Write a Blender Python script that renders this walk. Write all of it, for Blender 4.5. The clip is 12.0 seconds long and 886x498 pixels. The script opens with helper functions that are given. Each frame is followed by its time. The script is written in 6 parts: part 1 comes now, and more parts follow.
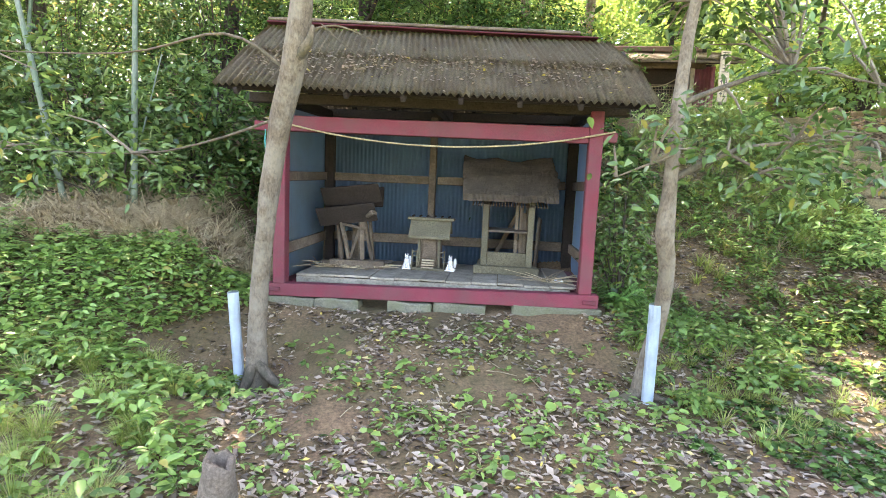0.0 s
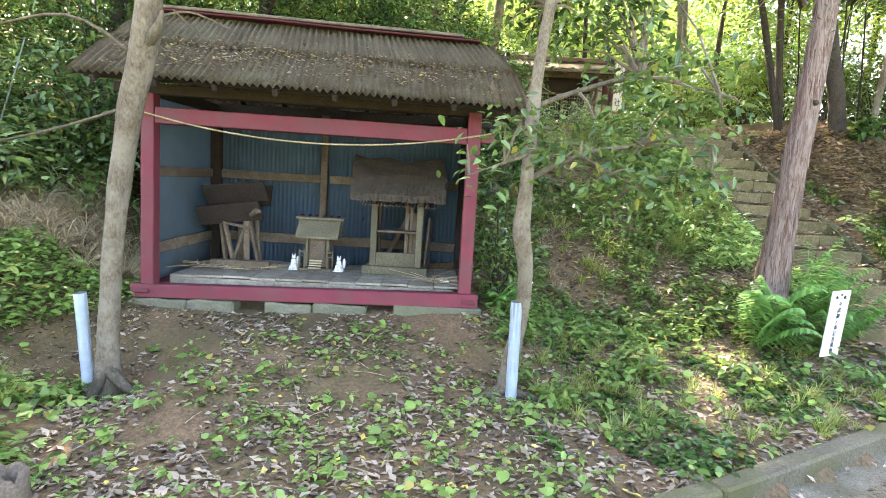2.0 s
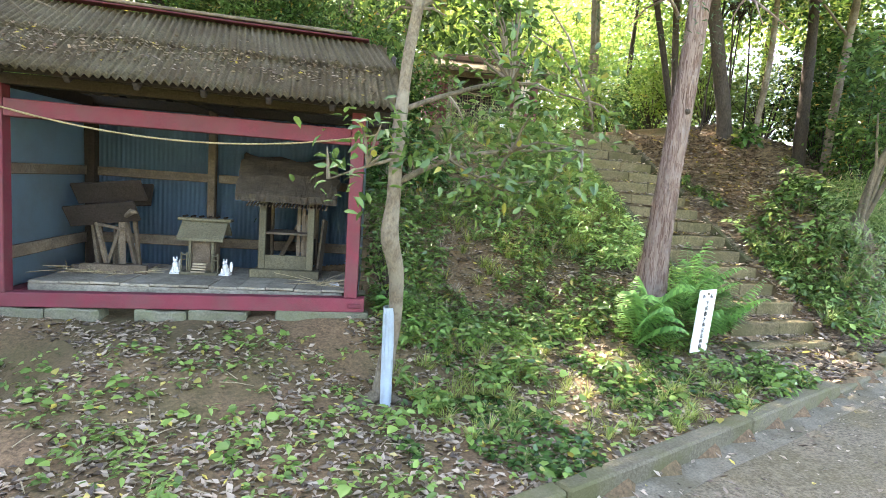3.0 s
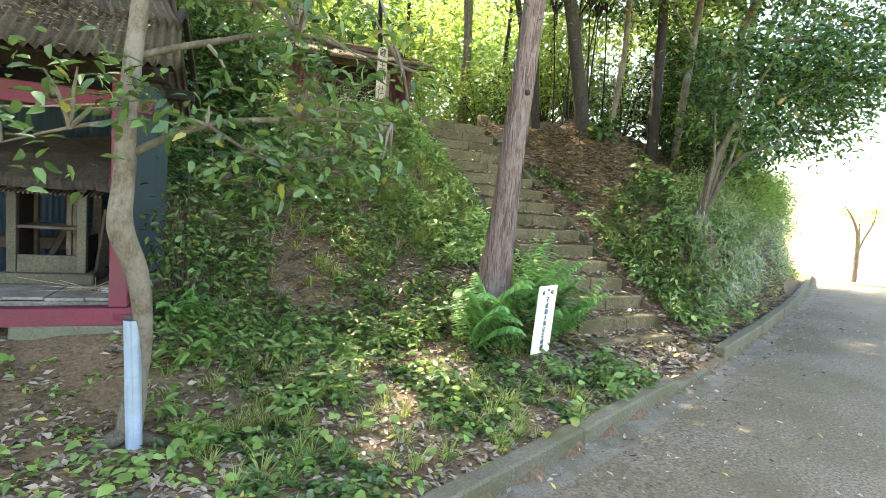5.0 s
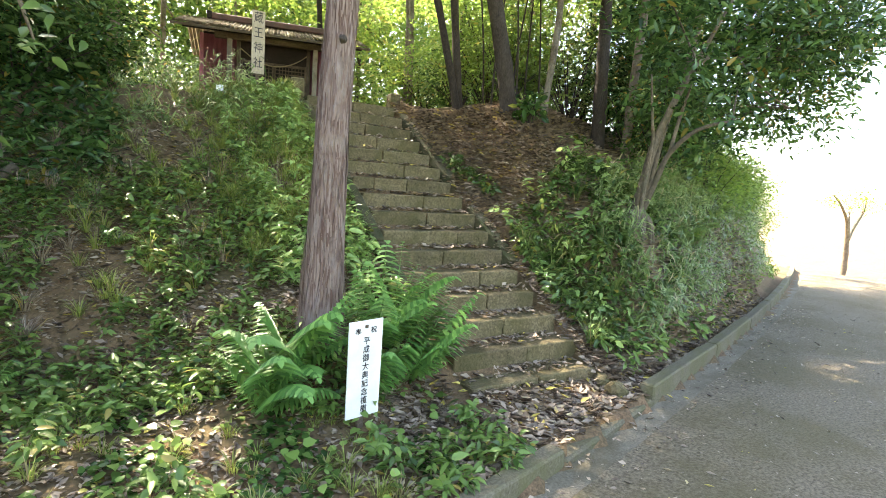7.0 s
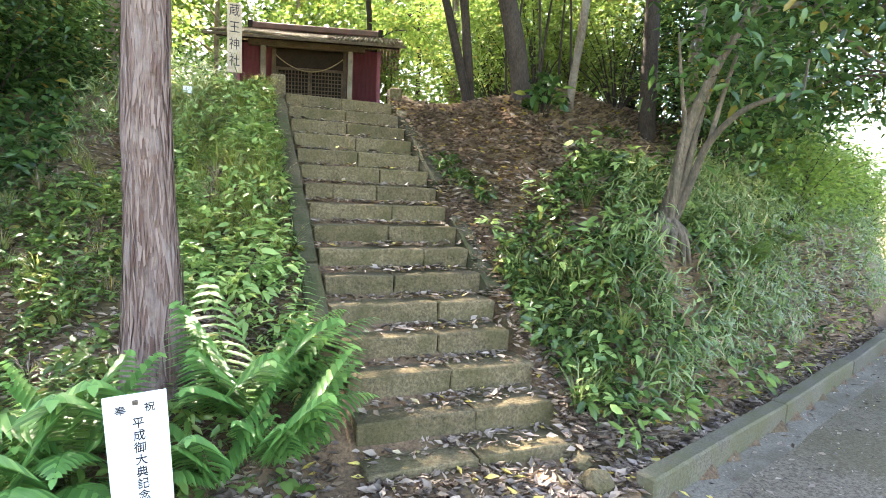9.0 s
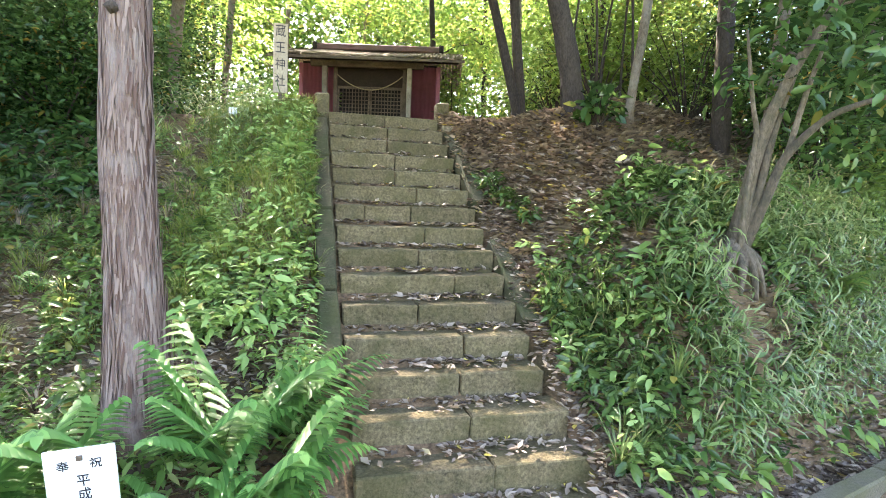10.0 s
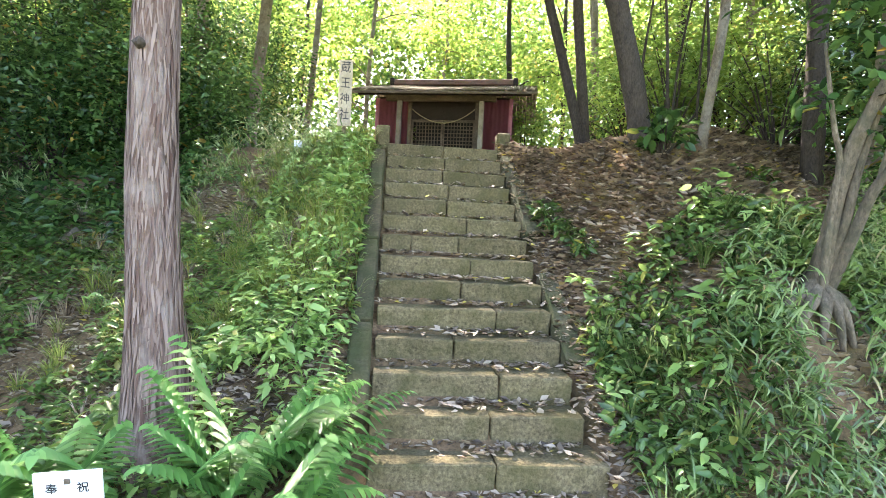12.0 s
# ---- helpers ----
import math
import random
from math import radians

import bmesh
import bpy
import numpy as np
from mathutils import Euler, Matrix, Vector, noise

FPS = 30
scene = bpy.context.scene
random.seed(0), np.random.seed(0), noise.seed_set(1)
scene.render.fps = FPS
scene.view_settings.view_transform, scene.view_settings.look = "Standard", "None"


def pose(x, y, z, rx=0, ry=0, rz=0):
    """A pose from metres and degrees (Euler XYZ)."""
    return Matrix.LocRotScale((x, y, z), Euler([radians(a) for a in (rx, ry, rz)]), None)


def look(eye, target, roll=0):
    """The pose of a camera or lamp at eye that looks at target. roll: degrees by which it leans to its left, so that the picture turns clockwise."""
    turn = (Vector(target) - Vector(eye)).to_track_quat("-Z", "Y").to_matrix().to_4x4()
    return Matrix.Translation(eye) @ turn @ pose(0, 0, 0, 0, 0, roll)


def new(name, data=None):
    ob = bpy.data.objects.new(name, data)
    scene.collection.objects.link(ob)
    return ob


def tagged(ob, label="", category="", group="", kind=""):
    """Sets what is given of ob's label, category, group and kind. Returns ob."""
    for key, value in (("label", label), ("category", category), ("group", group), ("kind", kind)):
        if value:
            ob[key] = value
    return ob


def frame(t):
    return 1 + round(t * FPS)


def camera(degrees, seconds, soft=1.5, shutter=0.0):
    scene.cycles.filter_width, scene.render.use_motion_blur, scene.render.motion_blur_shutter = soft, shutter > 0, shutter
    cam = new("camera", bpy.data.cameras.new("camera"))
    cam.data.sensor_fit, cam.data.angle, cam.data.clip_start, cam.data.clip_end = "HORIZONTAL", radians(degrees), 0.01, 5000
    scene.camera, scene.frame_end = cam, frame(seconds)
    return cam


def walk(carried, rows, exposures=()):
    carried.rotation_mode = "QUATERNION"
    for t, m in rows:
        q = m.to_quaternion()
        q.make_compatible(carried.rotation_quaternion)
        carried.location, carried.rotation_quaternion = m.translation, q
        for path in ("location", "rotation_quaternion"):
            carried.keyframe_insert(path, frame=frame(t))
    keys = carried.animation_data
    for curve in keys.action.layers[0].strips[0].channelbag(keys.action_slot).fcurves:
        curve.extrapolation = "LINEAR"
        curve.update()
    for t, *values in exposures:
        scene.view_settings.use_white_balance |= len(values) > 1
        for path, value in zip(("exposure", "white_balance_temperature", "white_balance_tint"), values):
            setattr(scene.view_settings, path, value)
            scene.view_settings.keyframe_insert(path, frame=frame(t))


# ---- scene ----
cam = camera(79.0, 12.0, 0.4)
PATH = [
    (0, (-0.697, 0.12, 1.604), (-0.412, 2.085, 1.367), 2.5),
    (0.5, (-0.659, 0.104, 1.582), (-0.361, 2.069, 1.355), 2.8),
    (1, (-0.571, 0.076, 1.588), (-0.24, 2.036, 1.361), 2.8),
    (1.5, (-0.418, 0.07, 1.58), (-0.006, 2.014, 1.356), 3.0),
    (2, (-0.178, 0.051, 1.582), (0.339, 1.971, 1.373), 3.4),
    (2.5, (0.078, 0.015, 1.642), (0.713, 1.899, 1.428), 3.7),
    (3, (0.293, -0.03, 1.656), (1.031, 1.818, 1.452), 3.9),
    (5, (1.218, 0.321, 1.595), (2.297, 1.995, 1.414), 4.3),
    (5.5, (1.69, 0.454, 1.575), (2.821, 2.094, 1.399), 4.3),
    (6, (2.153, 0.601, 1.603), (3.301, 2.229, 1.422), 3.9),
    (6.5, (2.628, 0.769, 1.663), (3.76, 2.407, 1.471), 3.9),
    (7, (3.185, 0.871, 1.688), (4.278, 2.534, 1.488), 3.4),
    (7.2, (3.433, 0.911, 1.711), (4.501, 2.59, 1.508), 3.2),
    (8.8, (4.723, 1.29, 1.76), (5.562, 3.096, 1.571), 2.5),
    (9, (4.868, 1.328, 1.757), (5.642, 3.162, 1.565), 2.3),
    (9.5, (5.159, 1.492, 1.763), (5.792, 3.381, 1.588), 2.1),
    (10, (5.326, 1.579, 1.833), (5.84, 3.507, 1.683), 2.1),
    (10.5, (5.504, 1.613, 1.844), (5.887, 3.574, 1.751), 2.0),
    (11, (5.614, 1.634, 1.855), (5.892, 3.614, 1.793), 2.0),
    (11.5, (5.65, 1.649, 1.84), (5.875, 3.636, 1.791), 2.4),
    (12, (5.682, 1.676, 1.839), (5.886, 3.665, 1.794), 2.9),
]
EXPOSURES = [(0, 4.08, 7500, 19), (3, 3.93, 7500, 14), (5.5, 3.52, 7600, 11), (7, 3.38, 7700, 12), (9, 3.8, 7100, 18), (12, 3.88, 6900, 15)]
walk(cam, [(t, look(eye, target, roll)) for t, eye, target, roll in PATH], EXPOSURES)

# ---- world, sun, exposure ----
world = bpy.data.worlds.new("sky")
scene.world = world
world.use_nodes = True
wn = world.node_tree
sky = wn.nodes.new("ShaderNodeTexSky")
sky.sky_type, sky.sun_disc = "NISHITA", False
SUN_ELEV, SUN_AZ = 48.0, -8.0      # azimuth: degrees from +y towards +x
sky.sun_elevation, sky.sun_rotation = radians(SUN_ELEV), radians(SUN_AZ)
sky.air_density, sky.dust_density = 1.0, 2.0
bg = wn.nodes["Background"]
bg.inputs["Strength"].default_value = 0.125
wn.links.new(sky.outputs[0], bg.inputs[0])
sun = new("sun", bpy.data.lights.new("sun", "SUN"))
sun.data.energy, sun.data.angle, sun.data.color = 5.0, radians(0.6), (1.0, 0.93, 0.82)
_e, _a = radians(SUN_ELEV), radians(SUN_AZ)
sun.matrix_world = look((math.sin(_a) * math.cos(_e) * 40, math.cos(_a) * math.cos(_e) * 40, math.sin(_e) * 40), (0, 0, 0))


# ---- materials ----
def nodes_of(name):
    m = bpy.data.materials.new(name)
    m.use_nodes = True
    nt = m.node_tree
    return m, nt, nt.nodes["Principled BSDF"]


def ramp(nt, fac, stops):
    r = nt.nodes.new("ShaderNodeValToRGB")
    el = r.color_ramp.elements
    while len(el) < len(stops):
        el.new(0.5)
    for e, (p, c) in zip(el, stops):
        e.position, e.color = p, (*c, 1)
    nt.links.new(fac, r.inputs[0])
    return r.outputs[0]


def noise_tex(nt, vec, scale, detail=5, rough=0.6):
    n = nt.nodes.new("ShaderNodeTexNoise")
    n.inputs["Scale"].default_value, n.inputs["Detail"].default_value, n.inputs["Roughness"].default_value = scale, detail, rough
    nt.links.new(vec, n.inputs["Vector"])
    return n.outputs[0]


def mixed(nt, fac, a, b, blend="MIX"):
    mx = nt.nodes.new("ShaderNodeMix")
    mx.data_type, mx.blend_type = "RGBA", blend
    for sock, v in ((mx.inputs["Factor"], fac), (mx.inputs[6], a), (mx.inputs[7], b)):
        if isinstance(v, (float, int)):
            sock.default_value = v
        elif isinstance(v, tuple):
            sock.default_value = (*v, 1)
        else:
            nt.links.new(v, sock)
    return mx.outputs[2]


def surface(name, dark, light, scale=8, stretch=(1, 1, 1), rough=0.85, bump=0.3, dirt=None, dirt_scale=1.2, dirt_amount=0.5, fine=60, per_object=0.25, metal=0.0, spec=0.3, grain_mix=0.5):
    """Two scales of colour variation, stains, fine relief and a slight difference from piece to piece."""
    m, nt, b = nodes_of(name)
    tc = nt.nodes.new("ShaderNodeTexCoord")
    mp = nt.nodes.new("ShaderNodeMapping")
    mp.inputs["Scale"].default_value = stretch
    nt.links.new(tc.outputs["Object"], mp.inputs["Vector"])
    v = mp.outputs[0]
    info = nt.nodes.new("ShaderNodeObjectInfo")
    col = ramp(nt, noise_tex(nt, v, scale), [(0.3, dark), (0.7, light)])
    grain = noise_tex(nt, v, fine, 4, 0.7)
    col = mixed(nt, grain_mix, col, ramp(nt, grain, [(0.32, tuple(c * 0.4 for c in dark)), (0.68, tuple(min(1, c * 1.35) for c in light))]))
    if dirt:
        f = ramp(nt, noise_tex(nt, tc.outputs["Object"], dirt_scale, 6, 0.65), [(0.42, (0, 0, 0)), (0.62, (dirt_amount,) * 3)])
        col = mixed(nt, f, col, dirt)
    if per_object:
        f = ramp(nt, info.outputs["Random"], [(0, (1 - per_object,) * 3), (1, (1 + per_object * 0.4,) * 3)])
        col = mixed(nt, 1.0, col, f, "MULTIPLY")
    nt.links.new(col, b.inputs["Base Color"])
    b.inputs["Roughness"].default_value, b.inputs["Metallic"].default_value = rough, metal
    b.inputs["Specular IOR Level"].default_value = spec
    bp = nt.nodes.new("ShaderNodeBump")
    bp.inputs["Strength"].default_value, bp.inputs["Distance"].default_value = bump, 0.015
    height = mixed(nt, 0.5, noise_tex(nt, v, scale * 3), grain)
    nt.links.new(height, bp.inputs["Height"])
    nt.links.new(bp.outputs[0], b.inputs["Normal"])
    return m


def leaf_material(name, dark, light, warm=None, gloss=0.4, through_light=0.45, warm_at=0.93):
    """Leaves: each one its own shade, gloss on top, light shining through."""
    m, nt, b = nodes_of(name)
    geo = nt.nodes.new("ShaderNodeNewGeometry")
    stops = [(0.0, dark), (0.75, light)]
    if warm:
        stops += [(warm_at, light), (min(1, warm_at + 0.03), warm)]
    col = ramp(nt, geo.outputs["Random Per Island"], stops)
    nt.links.new(col, b.inputs["Base Color"])
    b.inputs["Roughness"].default_value = gloss
    b.inputs["Specular IOR Level"].default_value = 0.45
    tr = nt.nodes.new("ShaderNodeBsdfTranslucent")
    hs = nt.nodes.new("ShaderNodeHueSaturation")
    hs.inputs["Hue"].default_value, hs.inputs["Value"].default_value, hs.inputs["Saturation"].default_value = 0.485, 2.05, 0.95
    nt.links.new(col, hs.inputs["Color"])
    nt.links.new(hs.outputs[0], tr.inputs["Color"])
    mx = nt.nodes.new("ShaderNodeMixShader")
    mx.inputs[0].default_value = through_light
    nt.links.new(b.outputs[0], mx.inputs[1])
    nt.links.new(tr.outputs[0], mx.inputs[2])
    nt.links.new(mx.outputs[0], nt.nodes["Material Output"].inputs[0])
    return m


M_SOIL = surface("forest soil", (0.055, 0.032, 0.017), (0.2, 0.128, 0.07), 5, rough=0.95, bump=1.0, dirt=(0.06, 0.062, 0.022), dirt_scale=1.3, dirt_amount=0.5, fine=38, per_object=0, grain_mix=0.6)
M_ROAD = surface("mossy concrete road", (0.06, 0.047, 0.028), (0.21, 0.172, 0.118), 14, (1, 1, 1), 0.92, 1.0, dirt=(0.085, 0.072, 0.028), dirt_scale=0.9, dirt_amount=0.6, fine=42, per_object=0, grain_mix=0.75)
M_GUTTER = surface("worn gutter concrete", (0.09, 0.076, 0.052), (0.2, 0.175, 0.13), 7, rough=0.92, bump=0.6, dirt=(0.07, 0.06, 0.03), dirt_scale=1.6, dirt_amount=0.7, per_object=0)
M_KERB = surface("mossy concrete kerb", (0.085, 0.072, 0.045), (0.17, 0.15, 0.105), 5, rough=0.92, bump=0.6, dirt=(0.08, 0.08, 0.025), dirt_scale=2.5, dirt_amount=0.75)
M_STEP = surface("mossy tuff step stone", (0.06, 0.045, 0.021), (0.2, 0.16, 0.088), 14, rough=0.95, bump=1.0, dirt=(0.066, 0.062, 0.02), dirt_scale=3.2, dirt_amount=0.65, fine=48, per_object=0.16, grain_mix=0.6)
M_SIDE = surface("moss-covered side stone", (0.04, 0.036, 0.018), (0.11, 0.095, 0.055), 8, rough=0.95, bump=1.0, dirt=(0.04, 0.05, 0.015), dirt_scale=3, dirt_amount=0.8, fine=50)
M_STONE = surface("grey tuff foundation stone", (0.09, 0.086, 0.06), (0.2, 0.19, 0.14), 9, rough=0.95, bump=0.6, dirt=(0.14, 0.15, 0.08), dirt_scale=4, dirt_amount=0.6)
M_RED = surface("faded oxide red paint", (0.125, 0.017, 0.028), (0.195, 0.034, 0.052), 3, (1, 1, 1), 0.65, 0.2, dirt=(0.1, 0.05, 0.048), dirt_scale=4, dirt_amount=0.5, fine=170)
M_MAROON = surface("shaded old maroon paint", (0.04, 0.007, 0.011), (0.09, 0.014, 0.02), 5, rough=0.8, bump=0.3)
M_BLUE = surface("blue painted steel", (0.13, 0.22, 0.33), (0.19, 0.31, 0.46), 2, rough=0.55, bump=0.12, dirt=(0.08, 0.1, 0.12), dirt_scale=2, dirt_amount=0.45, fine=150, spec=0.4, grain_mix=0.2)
# Paler than M_BLUE partly for side light; M_BLUE is deepened for eave shade.
M_BLUESIDE = surface("pale blue flat steel, part side light", (0.24, 0.36, 0.48), (0.32, 0.46, 0.59), 2, rough=0.5, bump=0.1, dirt=(0.2, 0.24, 0.27), dirt_scale=2, dirt_amount=0.5, fine=150, spec=0.4, grain_mix=0.15)
M_ROOF = surface("weathered corrugated slate", (0.115, 0.094, 0.058), (0.245, 0.205, 0.135), 5, rough=0.95, bump=0.6, dirt=(0.11, 0.075, 0.045), dirt_scale=2.2, dirt_amount=0.55, fine=50, per_object=0.08)
M_WOOD = surface("weathered grey timber", (0.088, 0.065, 0.046), (0.21, 0.165, 0.12), 10, (1, 1, 1), 0.9, 0.5, dirt=(0.07, 0.052, 0.038), dirt_scale=4, dirt_amount=0.6)
# Darker than the wood itself: roof-space shade is put into this colour.
M_DARKWOOD = surface("dark old timber, deepened for shade", (0.014, 0.01, 0.008), (0.05, 0.036, 0.029), 10, rough=0.9, bump=0.5, dirt=(0.022, 0.018, 0.014), dirt_scale=5)
M_FLOORWOOD = surface("grey floor board", (0.15, 0.125, 0.095), (0.3, 0.265, 0.205), 9, (0.6, 1, 1), 0.9, 0.4, dirt=(0.42, 0.38, 0.32), dirt_scale=6, dirt_amount=0.4)
M_GREENWOOD = surface("lichen-green timber", (0.1, 0.09, 0.058), (0.19, 0.172, 0.115), 10, rough=0.95, bump=0.5, dirt=(0.07, 0.062, 0.042), dirt_scale=5)
M_PALEWOOD = surface("pale sun-bleached board", (0.34, 0.27, 0.185), (0.5, 0.42, 0.31), 8, (3, 3, 0.5), 0.85, 0.3, dirt=(0.25, 0.19, 0.13), dirt_scale=3)
M_BARK = surface("smooth grey-brown bark", (0.075, 0.055, 0.038), (0.18, 0.143, 0.1), 9, (1, 1, 0.5), 0.9, 0.7, dirt=(0.27, 0.24, 0.19), dirt_scale=6, dirt_amount=0.5, per_object=0.1)
M_CEDAR = surface("stringy cedar bark", (0.05, 0.026, 0.02), (0.2, 0.13, 0.105), 26, (1, 1, 0.1), 0.92, 1.0, dirt=(0.3, 0.25, 0.23), dirt_scale=5, dirt_amount=0.6, fine=90)
M_FLAKE = leaf_material("peeling bark flake", (0.095, 0.05, 0.038), (0.235, 0.17, 0.145), None, 0.85, 0.0)
M_TAN = surface("mottled tan bark", (0.06, 0.045, 0.03), (0.19, 0.15, 0.105), 12, (1, 1, 0.4), 0.9, 0.9, dirt=(0.05, 0.05, 0.03), dirt_scale=8, dirt_amount=0.6)
M_DARKBARK = surface("dark wet bark", (0.018, 0.013, 0.01), (0.065, 0.05, 0.038), 9, (1, 1, 0.4), 0.9, 0.8)
M_BAMBOO = surface("grey-green bamboo cane", (0.075, 0.11, 0.07), (0.15, 0.2, 0.13), 3, (1, 1, 0.3), 0.5, 0.1, dirt=(0.2, 0.21, 0.18), dirt_scale=2)
M_PIPE = surface("pale blue vinyl pipe", (0.55, 0.66, 0.72), (0.68, 0.78, 0.83), 4, rough=0.45, bump=0.05, dirt=(0.34, 0.32, 0.25), dirt_scale=5, dirt_amount=0.3, spec=0.5, grain_mix=0.08)
M_WHITE = surface("white painted board", (0.74, 0.76, 0.76), (0.84, 0.85, 0.85), 5, rough=0.5, bump=0.05, dirt=(0.5, 0.5, 0.45), dirt_scale=4, dirt_amount=0.3, spec=0.5, grain_mix=0.06)
M_CERAMIC = surface("white glazed ceramic", (0.72, 0.73, 0.74), (0.85, 0.85, 0.85), 9, rough=0.25, bump=0.02, fine=30, spec=0.5, grain_mix=0.1)
M_INK = surface("black ink", (0.012, 0.012, 0.016), (0.03, 0.03, 0.035), 9, rough=0.6, bump=0.05)
M_ROPE = surface("straw rope", (0.3, 0.24, 0.13), (0.48, 0.4, 0.24), 60, rough=0.95, bump=0.7)
M_SHRED = surface("red ribbed steel", (0.32, 0.095, 0.14), (0.45, 0.16, 0.22), 3, rough=0.6, bump=0.15, dirt=(0.16, 0.07, 0.07), dirt_scale=3, dirt_amount=0.4, fine=150)
M_RIDGE = surface("sun-faded red ridge steel", (0.16, 0.07, 0.055), (0.28, 0.15, 0.12), 6, rough=0.7, bump=0.3, dirt=(0.12, 0.09, 0.06), dirt_scale=5, dirt_amount=0.6)
M_BARKROOF = surface("old layered bark thatch", (0.06, 0.047, 0.036), (0.16, 0.13, 0.1), 14, (1, 2, 6), 0.95, 1.0, dirt=(0.04, 0.03, 0.024), dirt_scale=6)
M_BLACK = surface("unlit interior", (0.012, 0.011, 0.01), (0.03, 0.026, 0.022), 5, rough=0.95, bump=0.1)
M_DRY = surface("dry straw and twigs", (0.22, 0.17, 0.1), (0.42, 0.34, 0.22), 30, rough=0.95, bump=0.4)

M_FIELD = surface("rough field grass", (0.08, 0.12, 0.03), (0.2, 0.25, 0.08), 2, rough=0.95, bump=0.5, dirt=(0.25, 0.22, 0.1), dirt_scale=0.6, per_object=0)
L_BROAD = leaf_material("broad evergreen leaf", (0.016, 0.045, 0.013), (0.075, 0.15, 0.038), (0.2, 0.16, 0.03), 0.25, 0.28, 0.95)
L_YOUNG = leaf_material("young evergreen leaf", (0.027, 0.06, 0.015), (0.108, 0.18, 0.05), (0.26, 0.24, 0.05), 0.24, 0.22, 0.96)
L_LIME = leaf_material("lime young leaf", (0.07, 0.14, 0.025), (0.2, 0.31, 0.06), (0.3, 0.3, 0.07), 0.3, 0.4, 0.95)
L_SPRING = leaf_material("fresh spring leaf", (0.06, 0.13, 0.02), (0.13, 0.2, 0.035), (0.25, 0.24, 0.05), 0.5, 0.55)
L_HERB = leaf_material("ground herb leaf", (0.045, 0.1, 0.018), (0.2, 0.315, 0.075), (0.28, 0.25, 0.06), 0.38, 0.28, 0.95)
L_BANK = leaf_material("shady bank herb leaf", (0.03, 0.075, 0.014), (0.14, 0.235, 0.055), (0.26, 0.22, 0.06), 0.36, 0.26, 0.95)
L_FRESH = leaf_material("fresh pale herb leaf", (0.1, 0.2, 0.045), (0.3, 0.43, 0.14), (0.4, 0.4, 0.16), 0.35, 0.3, 0.95)
L_GRASS = leaf_material("grass blade", (0.09, 0.14, 0.025), (0.27, 0.33, 0.085), (0.34, 0.28, 0.14), 0.5, 0.4, 0.88)
L_FERN = leaf_material("fern pinna", (0.055, 0.155, 0.033), (0.155, 0.32, 0.078), None, 0.42, 0.27)
L_SASA = leaf_material("bamboo grass leaf", (0.045, 0.088, 0.022), (0.19, 0.255, 0.09), (0.34, 0.29, 0.14), 0.22, 0.24, 0.94)
L_LITTER = leaf_material("dead leaf", (0.06, 0.041, 0.029), (0.37, 0.29, 0.21), (0.52, 0.42, 0.09), 0.5, 0.06, 0.945)
L_STRAW = leaf_material("bleached straw", (0.22, 0.16, 0.08), (0.52, 0.42, 0.25), None, 0.7, 0.1)
L_CEDAR = leaf_material("cedar spray", (0.018, 0.05, 0.02), (0.045, 0.09, 0.035), None, 0.6, 0.25)


# ---- mesh tools ----
def link(ob, parent):
    if parent is not None:
        ob.parent = parent
    return ob


def part(name, bm, material, parent=None, label="", smooth=False):
    me = bpy.data.meshes.new(name)
    bm.to_mesh(me)
    bm.free()
    me.materials.append(material)
    if smooth:
        me.shade_smooth()
    ob = link(new(name, me), parent)
    if label:
        ob["label"] = label
    return ob


def empty(name, m, label, category, group="", kind=""):
    ob = new(name)
    ob.empty_display_size = 0.1
    ob.matrix_basis = m
    return tagged(ob, label, category, group, kind)


def box(x0, x1, y0, y1, z0, z1, bevel=0.006, bm=None, turn=None):
    """A box with chamfered edges, turned about its centre by turn."""
    own = bmesh.new()
    bmesh.ops.create_cube(own, size=1)
    for v in own.verts:
        v.co = Vector((v.co.x * (x1 - x0), v.co.y * (y1 - y0), v.co.z * (z1 - z0)))
    if bevel:
        bmesh.ops.bevel(own, geom=own.edges[:], offset=min(bevel, 0.3 * min(x1 - x0, y1 - y0, z1 - z0)), segments=1, affect="EDGES")
    m = Matrix.Translation(((x0 + x1) / 2, (y0 + y1) / 2, (z0 + z1) / 2))
    bmesh.ops.transform(own, matrix=m @ turn if turn else m, verts=own.verts[:])
    if bm is None:
        return own
    me = bpy.data.meshes.new("tmp")
    own.to_mesh(me)
    own.free()
    bm.from_mesh(me)
    bpy.data.meshes.remove(me)
    return bm


def rough_up(bm, amount, scale=6.0, seed=0.0):
    off = Vector((seed * 7.3, seed * 3.1, seed * 5.7))
    for v in bm.verts:
        v.co += noise.noise_vector(v.co * scale + off) * amount
    return bm


def beam(a, b, w, h, bevel=0.006, bm=None, roll=0.0):
    """A squared timber from a to b."""
    a, b = Vector(a), Vector(b)
    n = (b - a).length
    q = (b - a).to_track_quat("X", "Z").to_matrix().to_4x4() @ Matrix.Rotation(roll, 4, "X")
    own = box(-n / 2, n / 2, -w / 2, w / 2, -h / 2, h / 2, bevel)
    bmesh.ops.transform(own, matrix=Matrix.Translation((a + b) / 2) @ q, verts=own.verts[:])
    if bm is None:
        return own
    me = bpy.data.meshes.new("tmp")
    own.to_mesh(me)
    own.free()
    bm.from_mesh(me)
    bpy.data.meshes.remove(me)
    return bm


